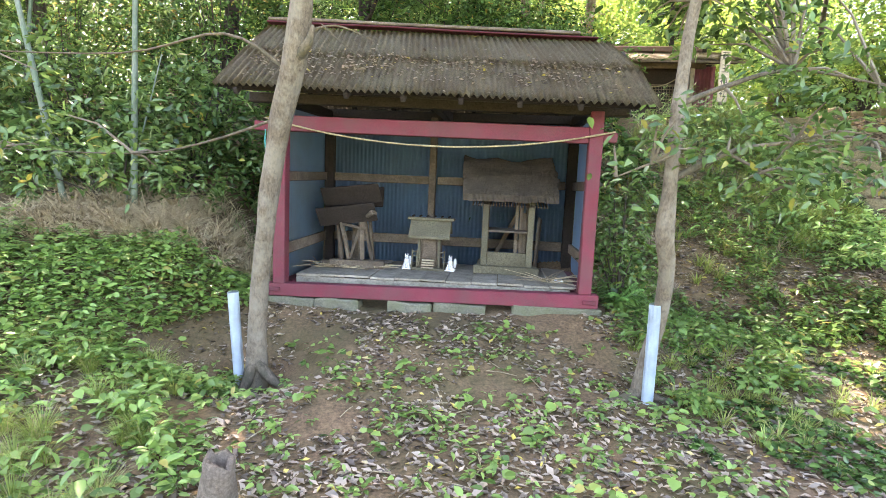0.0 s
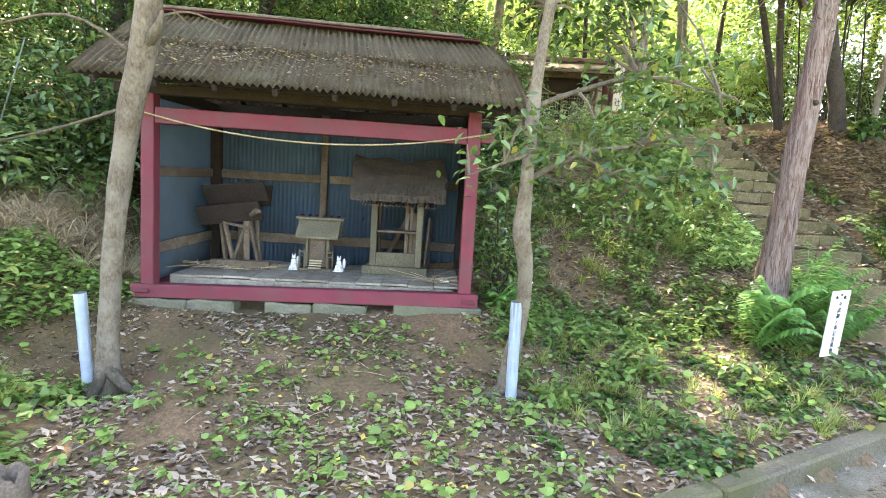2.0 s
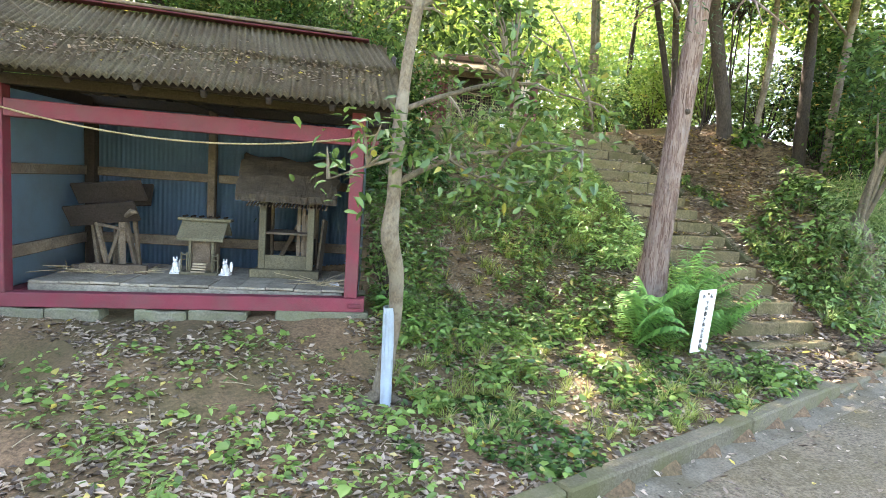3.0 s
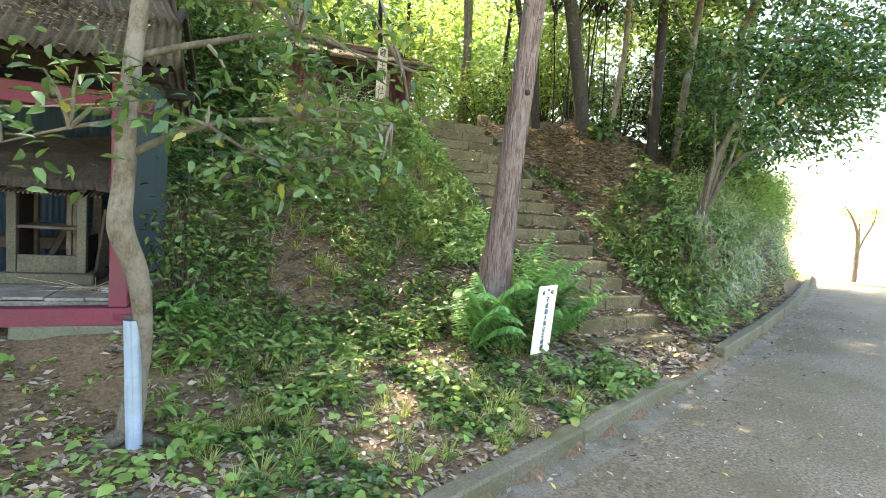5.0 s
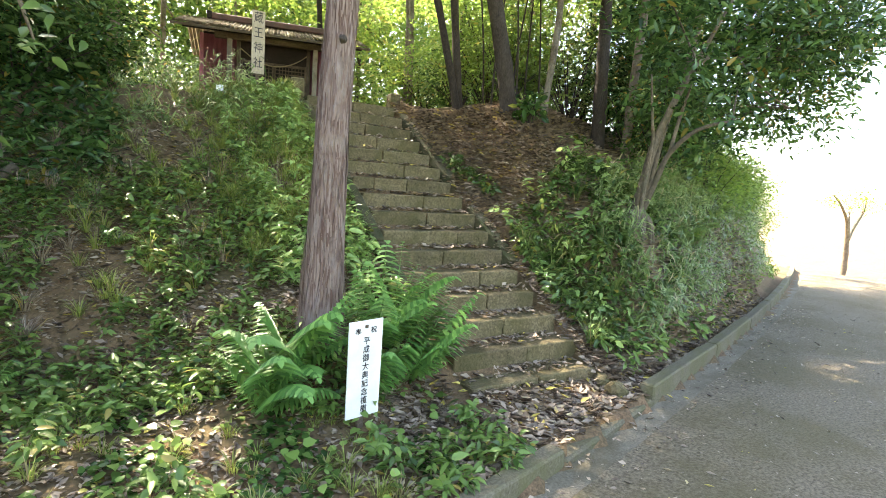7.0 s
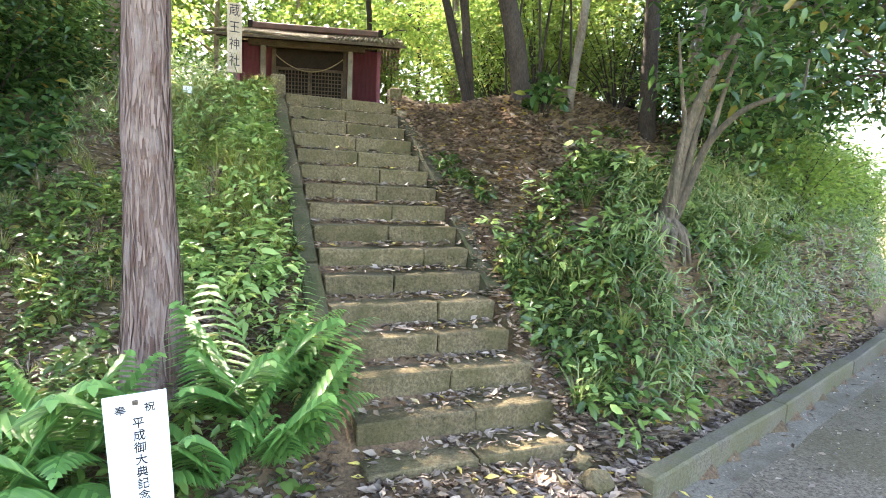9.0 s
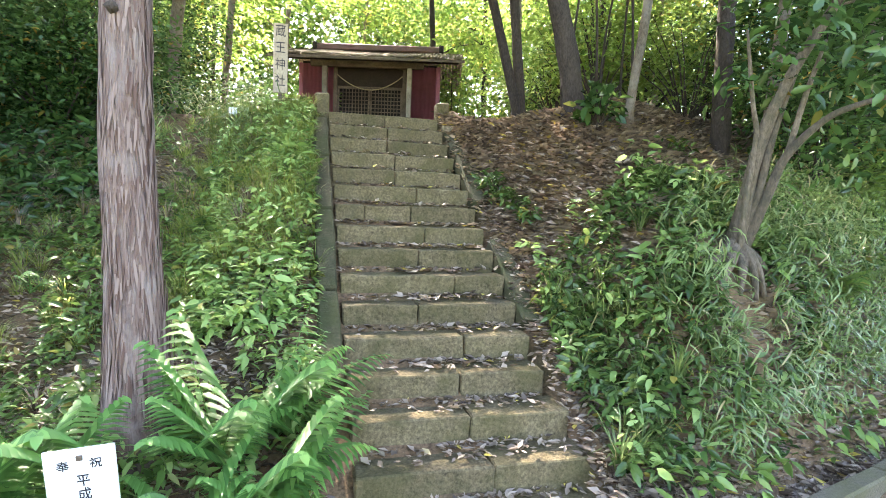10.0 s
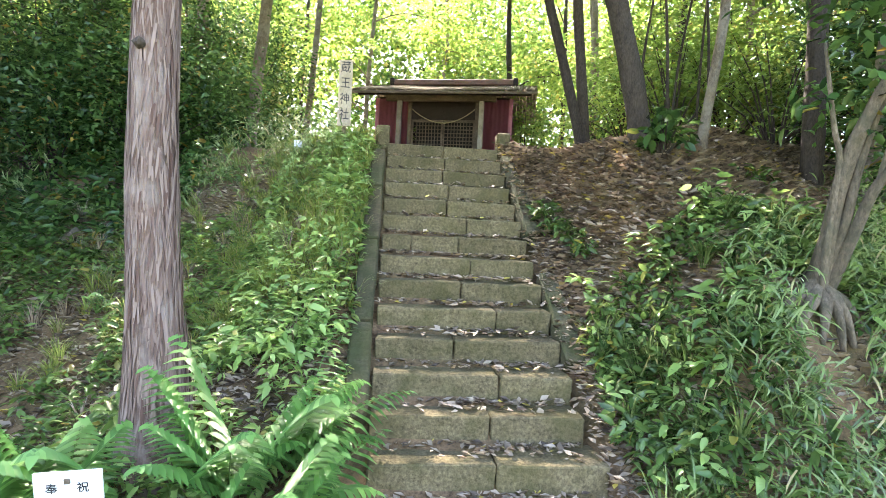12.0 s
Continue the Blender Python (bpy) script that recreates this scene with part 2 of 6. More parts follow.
def tube(points, radii, sides=10, bm=None, knobby=0.0, seed=0.0, cap=True, ridges=0.0):
    """A tapered round limb along points."""
    bm = bm or bmesh.new()
    pts = [Vector(p) for p in points]
    rings = []
    up = Vector((0.31, 0.87, 0.2))
    for i, p in enumerate(pts):
        d = (pts[min(i + 1, len(pts) - 1)] - pts[max(i - 1, 0)]).normalized()
        s = d.cross(up).normalized()
        t = s.cross(d)
        ring = []
        for k in range(sides):
            a = 2 * math.pi * k / sides
            o = s * math.cos(a) + t * math.sin(a)
            r = radii[i] * (1 + knobby * noise.noise(Vector((o.x * 1.6 + seed, o.y * 1.6, p.z * 2.5 + seed))))
            if ridges:
                r *= 1 + ridges * noise.noise(Vector((math.cos(a) * 5, math.sin(a) * 5, p.z * 1.1 + seed)))
            ring.append(bm.verts.new(p + o * r))
        rings.append(ring)
    for r0, r1 in zip(rings, rings[1:]):
        for k in range(sides):
            bm.faces.new((r0[k], r0[(k + 1) % sides], r1[(k + 1) % sides], r1[k]))
    if cap:
        bm.faces.new(rings[0][::-1])
        bm.faces.new(rings[-1])
    return bm


def smooth_path(points, radii, n=6):
    """Catmull-Rom through a few points."""
    P = [Vector(p) for p in points]
    out, rr = [], []
    for i in range(len(P) - 1):
        p0, p1, p2, p3 = P[max(i - 1, 0)], P[i], P[i + 1], P[min(i + 2, len(P) - 1)]
        for k in range(n):
            t = k / n
            out.append(0.5 * ((2 * p1) + (p2 - p0) * t + (2 * p0 - 5 * p1 + 4 * p2 - p3) * t * t + (3 * p1 - p0 - 3 * p2 + p3) * t ** 3))
            rr.append(radii[i] * (1 - t) + radii[i + 1] * t)
    return out + [P[-1]], rr + [radii[-1]]


SHAPES = {
    "diamond": ([(0, 0, 0), (0.45, -0.5, 0.07), (1, 0, -0.08), (0.45, 0.5, 0.07)], [(0, 1, 2), (0, 2, 3)]),
    "broad": ([(0, 0, 0), (0.22, -0.42, 0.06), (0.6, -0.4, 0.05), (1, 0, -0.12), (0.6, 0.4, 0.05), (0.22, 0.42, 0.06), (0.5, 0, -0.01)],
              [(0, 1, 6), (1, 2, 6), (2, 3, 6), (3, 4, 6), (4, 5, 6), (5, 0, 6)]),
    "blade": ([(0, -0.4, 0), (0, 0.4, 0), (0.35, 0.5, 0.12), (0.35, -0.5, 0.12), (0.72, 0.38, 0.1), (0.72, -0.38, 0.1), (1, 0, -0.08)],
              [(0, 1, 2), (0, 2, 3), (3, 2, 4), (3, 4, 5), (5, 4, 6)]),
    "pinna": ([(0, 0, 0), (0.06, -0.45, 0.01), (0.55, -0.4, 0.03), (1, 0, -0.1), (0.55, 0.4, 0.03), (0.06, 0.5, 0.01), (0.5, 0, 0.0)],
              [(0, 1, 6), (1, 2, 6), (2, 3, 6), (3, 4, 6), (4, 5, 6), (5, 0, 6)]),
    "curl": ([(0, 0, 0.05), (0.4, -0.5, 0.22), (0.5, 0, 0.0), (1, 0, 0.2), (0.4, 0.5, 0.16)], [(0, 1, 2), (1, 3, 2), (0, 2, 4), (2, 3, 4)]),
}
RNG = np.random.default_rng(7)


def unit(a):
    return a / np.maximum(np.linalg.norm(a, axis=-1, keepdims=True), 1e-9)


def leaf_mesh(name, P, D, N, length, width, material, shape="diamond", parent=None):
    """One mesh of many leaves: stalk points P, directions D, upper sides N."""
    P, D, N = np.asarray(P, float), unit(np.asarray(D, float)), np.asarray(N, float)
    S = unit(np.cross(N, D))
    N = np.cross(D, S)
    T, F = SHAPES[shape]
    T, F = np.array(T), np.array(F)
    n, k = len(P), len(T)
    length, width = np.broadcast_to(length, n)[:, None, None], np.broadcast_to(width, n)[:, None, None]
    V = P[:, None] + T[None, :, 0:1] * length * D[:, None] + T[None, :, 1:2] * width * S[:, None] + T[None, :, 2:3] * length * N[:, None]
    faces = (F[None] + (np.arange(n) * k)[:, None, None]).reshape(-1, 3)
    me = bpy.data.meshes.new(name)
    me.vertices.add(n * k)
    me.vertices.foreach_set("co", V.reshape(-1).astype(np.float32))
    me.loops.add(faces.size)
    me.loops.foreach_set("vertex_index", faces.reshape(-1).astype(np.int32))
    me.polygons.add(len(faces))
    me.polygons.foreach_set("loop_start", np.arange(0, faces.size, 3, dtype=np.int32))
    me.polygons.foreach_set("loop_total", np.full(len(faces), 3, dtype=np.int32))
    me.update(calc_edges=True)
    me.validate()
    me.materials.append(material)
    return link(new(name, me), parent)


def crown_points(blobs, clumps, per, spread, hollow=0.35):
    """Leaf points in clumps inside ellipsoids (x, y, z, rx, ry, rz), with gaps between the clumps."""
    B = np.array(blobs, float)
    vol = B[:, 3] * B[:, 4] * B[:, 5]
    pick = RNG.choice(len(B), clumps, p=vol / vol.sum())
    d = unit(RNG.normal(size=(clumps, 3)))
    r = hollow + (1 - hollow) * RNG.random((clumps, 1)) ** 0.6
    C = B[pick, :3] + d * r * B[pick, 3:] * RNG.uniform(0.8, 1.15, (clumps, 1))
    P = np.repeat(C, per, 0) + RNG.normal(size=(clumps * per, 3)) * spread * np.array([1, 1, 0.6])
    D = unit(np.repeat(d, per, 0) * np.array([0.5, 0.5, 0.25]) + RNG.normal(size=(clumps * per, 3)) * np.array([0.8, 0.8, 0.42]) + np.array([0, 0, -0.16]))
    N = unit(RNG.normal(size=(clumps * per, 3)) * 0.5 + np.array([0, 0, 1.0]))
    return P, D, N, C


# ---- the lie of the land ----
def kerb_y(x):
    d = x - 5.55
    return 3.11 + 0.25 * d if d < 0 else 3.11 + 0.275 * d + 0.005 * d * d


def lane_drop(x):
    """The lane tips over a crest at its far end."""
    return 0.03 * max(0.0, x - 20) ** 1.5


def step01(a, b, t):
    t = min(1.0, max(0.0, (t - a) / (b - a)))
    return t * t * (3 - 2 * t)


STEP_RISE, STEP_RUN = 0.18, 0.272
STAIR_X0, STAIR_X1 = 5.62, 6.95


def edge_y(k):
    return 5.95 + (8 - k) * STEP_RUN


def edge_z(k):
    return 1.48 + (8 - k) * STEP_RISE


def stair_line(y):
    return 1.48 + (y - 5.95) / STEP_RUN * STEP_RISE


def toe_y(x):
    """Where the bank begins to rise."""
    if x < 5.5:
        return 3.85 + max(0.0, 5.0 - x) * 0.52 if x > -1 else 6.97 + (-1 - x) * 0.15
    return kerb_y(x) + 0.55


def land(x, y):
    d = y - kerb_y(x)
    if d < 0:
        return -0.02
    base = 0.07 + 0.33 * step01(1.7, 3.2, d) * (1 - step01(1.9, 3.0, x)) + 0.12 * step01(0, 2, d) * step01(1.9, 3.0, x)
    base -= 0.1 * max(0.0, min(1.6, -x)) * step01(0.5, 2, d) * (1 - step01(2.8, 4.5, d))
    base += 0.3 * max(0.0, min(y, 7.6) - 4.3) * step01(-1.75, -2.7, x) if x < -1.75 else 0.0
    e = y - toe_y(x)
    right = step01(7.0, 8.3, x)
    slope = 0.63
    left_rise = 0.0
    if e > 0:
        left_rise = slope * e - slope * 0.3 if e > 0.6 else slope * e * e / 1.2
    steep = 1.35 * step01(0.28, 0.86, d) + 0.62 * max(0.0, d - 0.8)
    rise = (left_rise * (1 - right) + steep * right) * (1 - step01(15, 19, x))
    top = 2.95 - base + 0.05 * max(0, y - 8.2) * (1 if x < 4 or x > 9 else 0.2)
    top += 0.5 * step01(7.4, 10, x)
    top = max(top, 0.3)
    if rise > top - 0.25:
        over = rise - (top - 0.25)
        rise = top - 0.25 + 0.25 * (1 - math.exp(-over / 0.25))
    z = base + rise
    z += 0.05 * noise.noise(Vector((x * 0.9, y * 0.9, 0))) * step01(0.2, 1.2, d) + 0.02 * noise.noise(Vector((x * 4, y * 4, 3))) * step01(0, 0.5, d)
    if y < 8.6:
        trough = min(stair_line(y) - 0.14, 2.75)
        side = step01(5.2, 5.5, x) * (1 - step01(7.05, 7.5, x))
        if y > 3.9:
            z = z * (1 - side) + min(z, max(0.05, trough)) * side
    if 5.2 < x < 7.6 and y < 4.5:
        foot = step01(5.2, 5.6, x) * (1 - step01(7.1, 7.6, x))
        z += max(0.0, 0.17 * step01(0.1, 0.8, d) - z) * foot
    hollow_ = math.exp(-((x + 1.65) ** 2 + (y - 4.45) ** 2) / 0.4)
    z += (-0.14 - z) * hollow_
    z += 0.42 * math.exp(-((x - 4.5) ** 2 + (y - 4.6) ** 2) / 0.35)
    z += 0.16 * math.exp(-((x - 1.55) ** 2 + (y - 4.75) ** 2) / 0.3)
    # banked up against both sides of the steps
    if 3.95 < y < 8.3:
        near = step01(4.7, 5.3, x) * (1 - step01(5.35, 5.5, x)) + step01(6.99, 7.05, x) * (1 - step01(7.5, 8.2, x))
        z = z + max(0.0, stair_line(y) - 0.04 - z) * near
    return z


def land_z(X, Y):
    return np.array([land(float(a), float(b)) for a, b in zip(X, Y)])


def sheet(name, xs, ys, zf, material):
    bm = bmesh.new()
    g = [[bm.verts.new((x, y, zf(x, y))) for x in xs] for y in ys]
    for r0, r1 in zip(g, g[1:]):
        for i in range(len(xs) - 1):
            bm.faces.new((r0[i], r0[i + 1], r1[i + 1], r1[i]))
    return part(name, bm, material, smooth=True)


def graded(lo, hi, fine_lo, fine_hi, fine, coarse):
    out, v = [], lo
    while v < hi:
        out.append(v)
        v += fine if fine_lo <= v < fine_hi else coarse
    return out + [hi]


XS = [-400, -150, -60, -30] + graded(-18, 30, -4, 12, 0.12, 0.6) + [45, 80, 200, 400]
YS = [-400, -150, -60, -30, -15, -8] + graded(-4, 30, 0.8, 9.5, 0.12, 0.6) + [45, 80, 200, 400]


def ground_z(x, y):
    """The ground sheet: woodland hill to the north, the lane and a falling field to the south."""
    k = kerb_y(max(-18, min(30, x)))
    if y < k:
        return (-0.05 if y > k - 2.9 else -0.05 - 0.04 * min(40, k - 2.9 - y)) - lane_drop(min(38, x))
    return land(max(-18, min(30, x)), min(30, y)) - lane_drop(min(38, x))


ground = tagged(sheet("ground", XS, YS, ground_z, M_SOIL), "dark woodland soil of the bank with moss and litter", "ground", kind="structure")

# the lane
bm = bmesh.new()
rows_ = []
for i in range(0, 141):
    x = -18 + i * 0.4
    k = kerb_y(x)
    rows_.append([bm.verts.new((x, k - 2.75 + 2.78 * j / 12, -0.02 * step01(8.5, 11, j) - lane_drop(x))) for j in range(13)])
for r0, r1 in zip(rows_, rows_[1:]):
    for j in range(12):
        bm.faces.new((r0[j], r1[j], r1[j + 1], r0[j + 1]))
tagged(part("road", bm, M_ROAD, smooth=True), "narrow grey-brown concrete lane with moss stains and coarse grain", "road", kind="structure")


def kerb_run(x0, x1, top, dy=0.0, step=2.0):
    x = x0
    while x < x1 - 0.05:
        xe = min(x + step, x1)
        y0, y1 = kerb_y(x + 0.001) + dy, kerb_y(xe - 0.001) + dy
        b = beam((x + 0.004, y0 + 0.06, top - 0.11 - lane_drop(x)), (xe - 0.004, y1 + 0.06, top - 0.11 - lane_drop(xe)), 0.13, 0.22, 0.015)
        bmesh.ops.subdivide_edges(b, edges=b.edges[:], cuts=2, use_grid_fill=True)
        rough_up(b, 0.012, 5, x)
        yield b
        x = xe


kerb = empty("kerb_1", pose(0, 0, 0), "mossy concrete kerb along the lane", "kerb", kind="structure")
for b in kerb_run(-18, 5.7, 0.12):
    part("kerb_stone", b, M_KERB, kerb)
kerb = empty("kerb_2", pose(0, 0, 0), "mossy concrete kerb beyond the foot of the steps", "kerb", kind="structure")
for b in kerb_run(7.2, 30, 0.17):
    part("kerb_stone", b, M_KERB, kerb)
kerb = empty("kerb_3", pose(0, 0, 0), "low concrete kerb on the far side of the lane", "kerb", kind="structure")
for b in kerb_run(12, 30, 0.12, -2.85):
    part("kerb_stone", b, M_KERB, kerb)
b = beam((5.7, kerb_y(5.7) + 0.06, -0.05), (7.2, kerb_y(7.2) + 0.06, -0.05), 0.14, 0.2, 0.02)
tagged(part("dropped_kerb", b, M_KERB), "low worn dropped kerb at the foot of the steps", "kerb", kind="structure")

bm = bmesh.new()
rows_ = []
for i in range(0, 150):
    x = -18 + i * 0.25
    k = kerb_y(x)
    w = 0.2 + 0.03 * noise.noise(Vector((x * 1.3, 0, 0)))
    rows_.append([bm.verts.new((x, k - w + f * (w - 0.004), zz - lane_drop(x))) for f, zz in ((0, -0.018), (0.12, -0.014), (0.6, -0.014), (1, -0.002))])
for r0, r1 in zip(rows_, rows_[1:]):
    for j in range(3):
        bm.faces.new((r0[j], r1[j], r1[j + 1], r0[j + 1]))
tagged(part("gutter", bm, M_GUTTER, smooth=True), "shallow grey concrete gutter between lane and kerb", "gutter", kind="structure")

# ---- stone steps ----
stairs = empty("stairs_1", pose(0, 0, 0), "old mossy stone steps with littered treads climbing the bank", "stairs", kind="structure")
JOINTS = {0: (0.5,), 1: (0.5,), 2: (0.47,), 3: (0.5,), 4: (0.47,), 5: (0.6,), 6: (0.2, 0.52), 7: (0.58,), 8: (0.5,), 9: (0.68,), 10: (0.42,), 11: (0.63,), 12: (0.55,), 13: (0.52,), 14: (0.55,), 15: (0.5,)}
for k in range(16):
    cuts = [0, *JOINTS[k], 1]
    y0, zt = edge_y(k), edge_z(k)
    extra = 0.0 if k < 12 else (0.0, 0.06, 0.1, 0.05)[k - 12]
    for a, c in zip(cuts, cuts[1:]):
        x0, x1 = STAIR_X0 + a * (STAIR_X1 + extra - STAIR_X0), STAIR_X0 + c * (STAIR_X1 + extra - STAIR_X0)
        b = box(x0 + 0.004, x1 - 0.004, y0, y0 + STEP_RUN + 0.06, zt - STEP_RISE - 0.03, zt, 0.009)
        bmesh.ops.subdivide_edges(b, edges=b.edges[:], cuts=2, use_grid_fill=True)
        rough_up(b, 0.011, 6, k + a)
        part("step_stone", b, M_STEP, stairs)
for x0, ks in ((STAIR_X1 + 0.01, ((0.3, 2.2), (2.25, 5.4), (7.2, 10.3))), (STAIR_X0 - 0.17, ((0.3, 3), (3.05, 6), (6.05, 9.2), (9.3, 11.8)))):
    for k0, k1 in ks:
        o = Vector((x0 + 0.075, 0, -0.1))
        b = beam(o + Vector((0, edge_y(k0), edge_z(k0))), o + Vector((0, edge_y(k1), edge_z(k1))), 0.15, 0.16, 0.015)
        bmesh.ops.subdivide_edges(b, edges=b.edges[:], cuts=2, use_grid_fill=True)
        part("side_stone", rough_up(b, 0.015, 5, k0 + x0), M_SIDE, stairs)
for x0 in (5.47, 6.97):
    b = box(x0, x0 + 0.17, 8.3, 8.46, 2.6, 3.17, 0.02)
    bmesh.ops.subdivide_edges(b, edges=b.edges[:], cuts=2, use_grid_fill=True)
    tagged(part("stone_pillar", rough_up(b, 0.01, 6, x0), M_STEP), "short square mossy stone pillar at the stair head", "pillar", group="pillars at the stair head")


def field_z(x, y):
    return ground_z(x, y) + 0.03


FX = [-60, -30] + graded(-18, 30, 0, 1, 1.0, 1.5) + [45, 80]
bm = bmesh.new()
g = [[bm.verts.new((x, kerb_y(max(-18, min(30, x))) - 3.0 - q, field_z(x, kerb_y(max(-18, min(30, x))) - 3.0 - q))) for x in FX] for q in (0, 1, 2.5, 5, 10, 20, 40, 80)]
for r0, r1 in zip(g, g[1:]):
    for i in range(len(FX) - 1):
        bm.faces.new((r1[i], r1[i + 1], r0[i + 1], r0[i]))
tagged(part("field", bm, M_FIELD, smooth=True), "sunlit rough grass field on the far side of the lane", "field", kind="structure")


# ---- the open shed ----
SHED = pose(-1.47, 5.58, 0, 0, 0, -14)


def corrugated(u0, u1, base, pitch, depth, material, name, parent, across=(1, 0, 0), label="", rows=2, sag=0.0):
    """A corrugated sheet between two lines; base(s, t) gives the place for s, t in 0..1, waves run along t."""
    bm = bmesh.new()
    n = max(8, int((u1 - u0) / pitch * 6))
    g = []
    for j in range(rows):
        t = j / (rows - 1)
        line = []
        for i in range(n + 1):
            s = i / n
            p, nrm = base(s, t)
            w = math.sin((u0 + s * (u1 - u0)) / pitch * 2 * math.pi) * depth
            line.append(bm.verts.new(Vector(p) + Vector(nrm) * w))
        g.append(line)
    for r0, r1 in zip(g, g[1:]):
        for i in range(n):
            bm.faces.new((r0[i], r0[i + 1], r1[i + 1], r1[i]))
    bmesh.ops.solidify(bm, geom=bm.faces[:], thickness=0.006)
    return part(name, bm, material, parent, label, smooth=True)


def wood(name, a, b, w, h, material, parent, label="", worn=0.004, seed=0.0):
    bm = beam(a, b, w, h, 0.007)
    bmesh.ops.subdivide_edges(bm, edges=[e for e in bm.edges if e.calc_length() > 0.25], cuts=4)
    return part(name, rough_up(bm, worn, 4, seed), material, parent, label)


shed = empty("shrine_shed", SHED, "open-fronted red timber shed with corrugated roof and blue steel walls", "shed")
SILL_L, SILL_R = 0.50, 0.575
wood("sill", (-0.22, 0, SILL_L), (3.04, 0, SILL_R), 0.12, 0.13, M_RED, shed, "red-painted front sill beam", 0.005, 1)
wood("sill", (-0.06, 0.06, SILL_L), (-0.06, 1.56, SILL_L + 0.02), 0.11, 0.12, M_RED, shed, "", 0.004, 2)
wood("sill", (2.91, 0.06, SILL_R), (2.91, 1.56, SILL_R), 0.11, 0.12, M_RED, shed, "", 0.004, 3)
wood("sill", (-0.1, 1.56, SILL_L), (2.95, 1.56, SILL_R), 0.11, 0.12, M_DARKWOOD, shed, "dark unpainted back sill", 0.004, 4)
for u, zb in ((-0.06, SILL_L + 0.066), (2.91, SILL_R + 0.066)):
    wood("post", (u, 0, zb), (u, 0, 2.32), 0.12, 0.12, M_RED, shed, "red-painted corner post", 0.004, u + 5)
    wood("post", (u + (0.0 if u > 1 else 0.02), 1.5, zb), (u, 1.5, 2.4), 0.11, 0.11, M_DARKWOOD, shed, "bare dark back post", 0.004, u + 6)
wood("post", (1.245, 1.46, 0.6), (1.245, 1.46, 2.4), 0.10, 0.08, M_WOOD, shed, "bare weathered middle post", 0.004, 8)
wood("head_beam", (0.002, 0, 2.125), (2.848, 0, 2.105), 0.11, 0.145, M_RED, shed, "red-painted head beam", 0.006, 9)
for u0, u1 in ((-0.32, -0.122), (2.972, 3.1)):
    wood("beam_end", (u0, 0, 2.1), (u1, 0, 2.09), 0.09, 0.09, M_RED, shed, "red-painted tenon end", 0.003, u0)
# Eave timbers take the shade-darkened material; the plate's own paint is maroon.
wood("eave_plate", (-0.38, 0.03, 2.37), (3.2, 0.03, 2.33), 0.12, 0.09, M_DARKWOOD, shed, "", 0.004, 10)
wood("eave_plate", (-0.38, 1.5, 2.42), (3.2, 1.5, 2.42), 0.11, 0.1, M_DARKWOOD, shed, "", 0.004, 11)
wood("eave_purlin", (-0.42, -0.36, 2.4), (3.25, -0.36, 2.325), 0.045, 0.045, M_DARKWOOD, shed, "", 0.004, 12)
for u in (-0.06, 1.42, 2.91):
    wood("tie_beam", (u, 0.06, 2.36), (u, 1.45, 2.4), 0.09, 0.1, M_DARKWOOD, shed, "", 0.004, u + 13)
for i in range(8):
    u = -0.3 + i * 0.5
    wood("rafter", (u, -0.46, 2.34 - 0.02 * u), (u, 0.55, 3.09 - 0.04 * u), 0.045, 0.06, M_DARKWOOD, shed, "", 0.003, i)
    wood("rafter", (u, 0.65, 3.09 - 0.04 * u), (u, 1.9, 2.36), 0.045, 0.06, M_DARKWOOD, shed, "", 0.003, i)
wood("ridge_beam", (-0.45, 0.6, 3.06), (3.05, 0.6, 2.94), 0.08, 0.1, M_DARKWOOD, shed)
# walls of blue steel
corrugated(-0.05, 2.9, lambda s, t: ((-0.05 + 2.95 * s, 1.565, 0.56 + 1.86 * t), (0, 1, 0)), 0.05, 0.008, M_BLUE, "back_wall", shed, label="blue corrugated steel back wall")
corrugated(0, 1.45, lambda s, t: ((-0.125, 0.06 + 1.44 * s, 0.56 + 1.84 * t), (1, 0, 0)), 0.29, 0.0015, M_BLUESIDE, "side_wall", shed, label="pale blue steel side wall, lightened for side light")
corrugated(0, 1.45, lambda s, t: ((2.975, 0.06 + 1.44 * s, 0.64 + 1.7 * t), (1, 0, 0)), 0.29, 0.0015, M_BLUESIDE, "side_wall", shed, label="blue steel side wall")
for z, h in ((1.65, 0.10), (0.91, 0.115)):
    wood("rail", (-0.02, 1.53, z), (1.19, 1.53, z), 0.035, h, M_WOOD, shed, "bare wall rail", 0.004, z)
    wood("rail", (1.3, 1.53, z), (2.85, 1.53, z), 0.035, h, M_WOOD, shed, "", 0.004, z + 1)
    wood("rail", (-0.09, 0.06, z - 0.03), (-0.09, 1.44, z), 0.035, h, M_WOOD, shed, "", 0.004, z + 2)
    wood("rail", (2.94, 0.06, z), (2.94, 1.44, z), 0.035, h, M_WOOD, shed, "", 0.004, z + 3)
# floor
wood("floor_edge", (0.0, 0.27, 0.553), (2.82, 0.27, 0.573), 0.05, 0.09, M_FLOORWOOD, shed, "pale paint-flaked floor edge board", 0.003, 20)
for i in range(11):
    u0 = 0.0 + i * 0.262
    b = box(u0 + 0.002, u0 + 0.258, 0.25, 1.49, 0.6 + 0.004 * (i % 3) + 0.002 * i, 0.623 + 0.004 * (i % 3) + 0.002 * i, 0.003)
    part("floor_board", b, M_FLOORWOOD, shed)
# roof: two rows of corrugated slate on the front slope, one behind


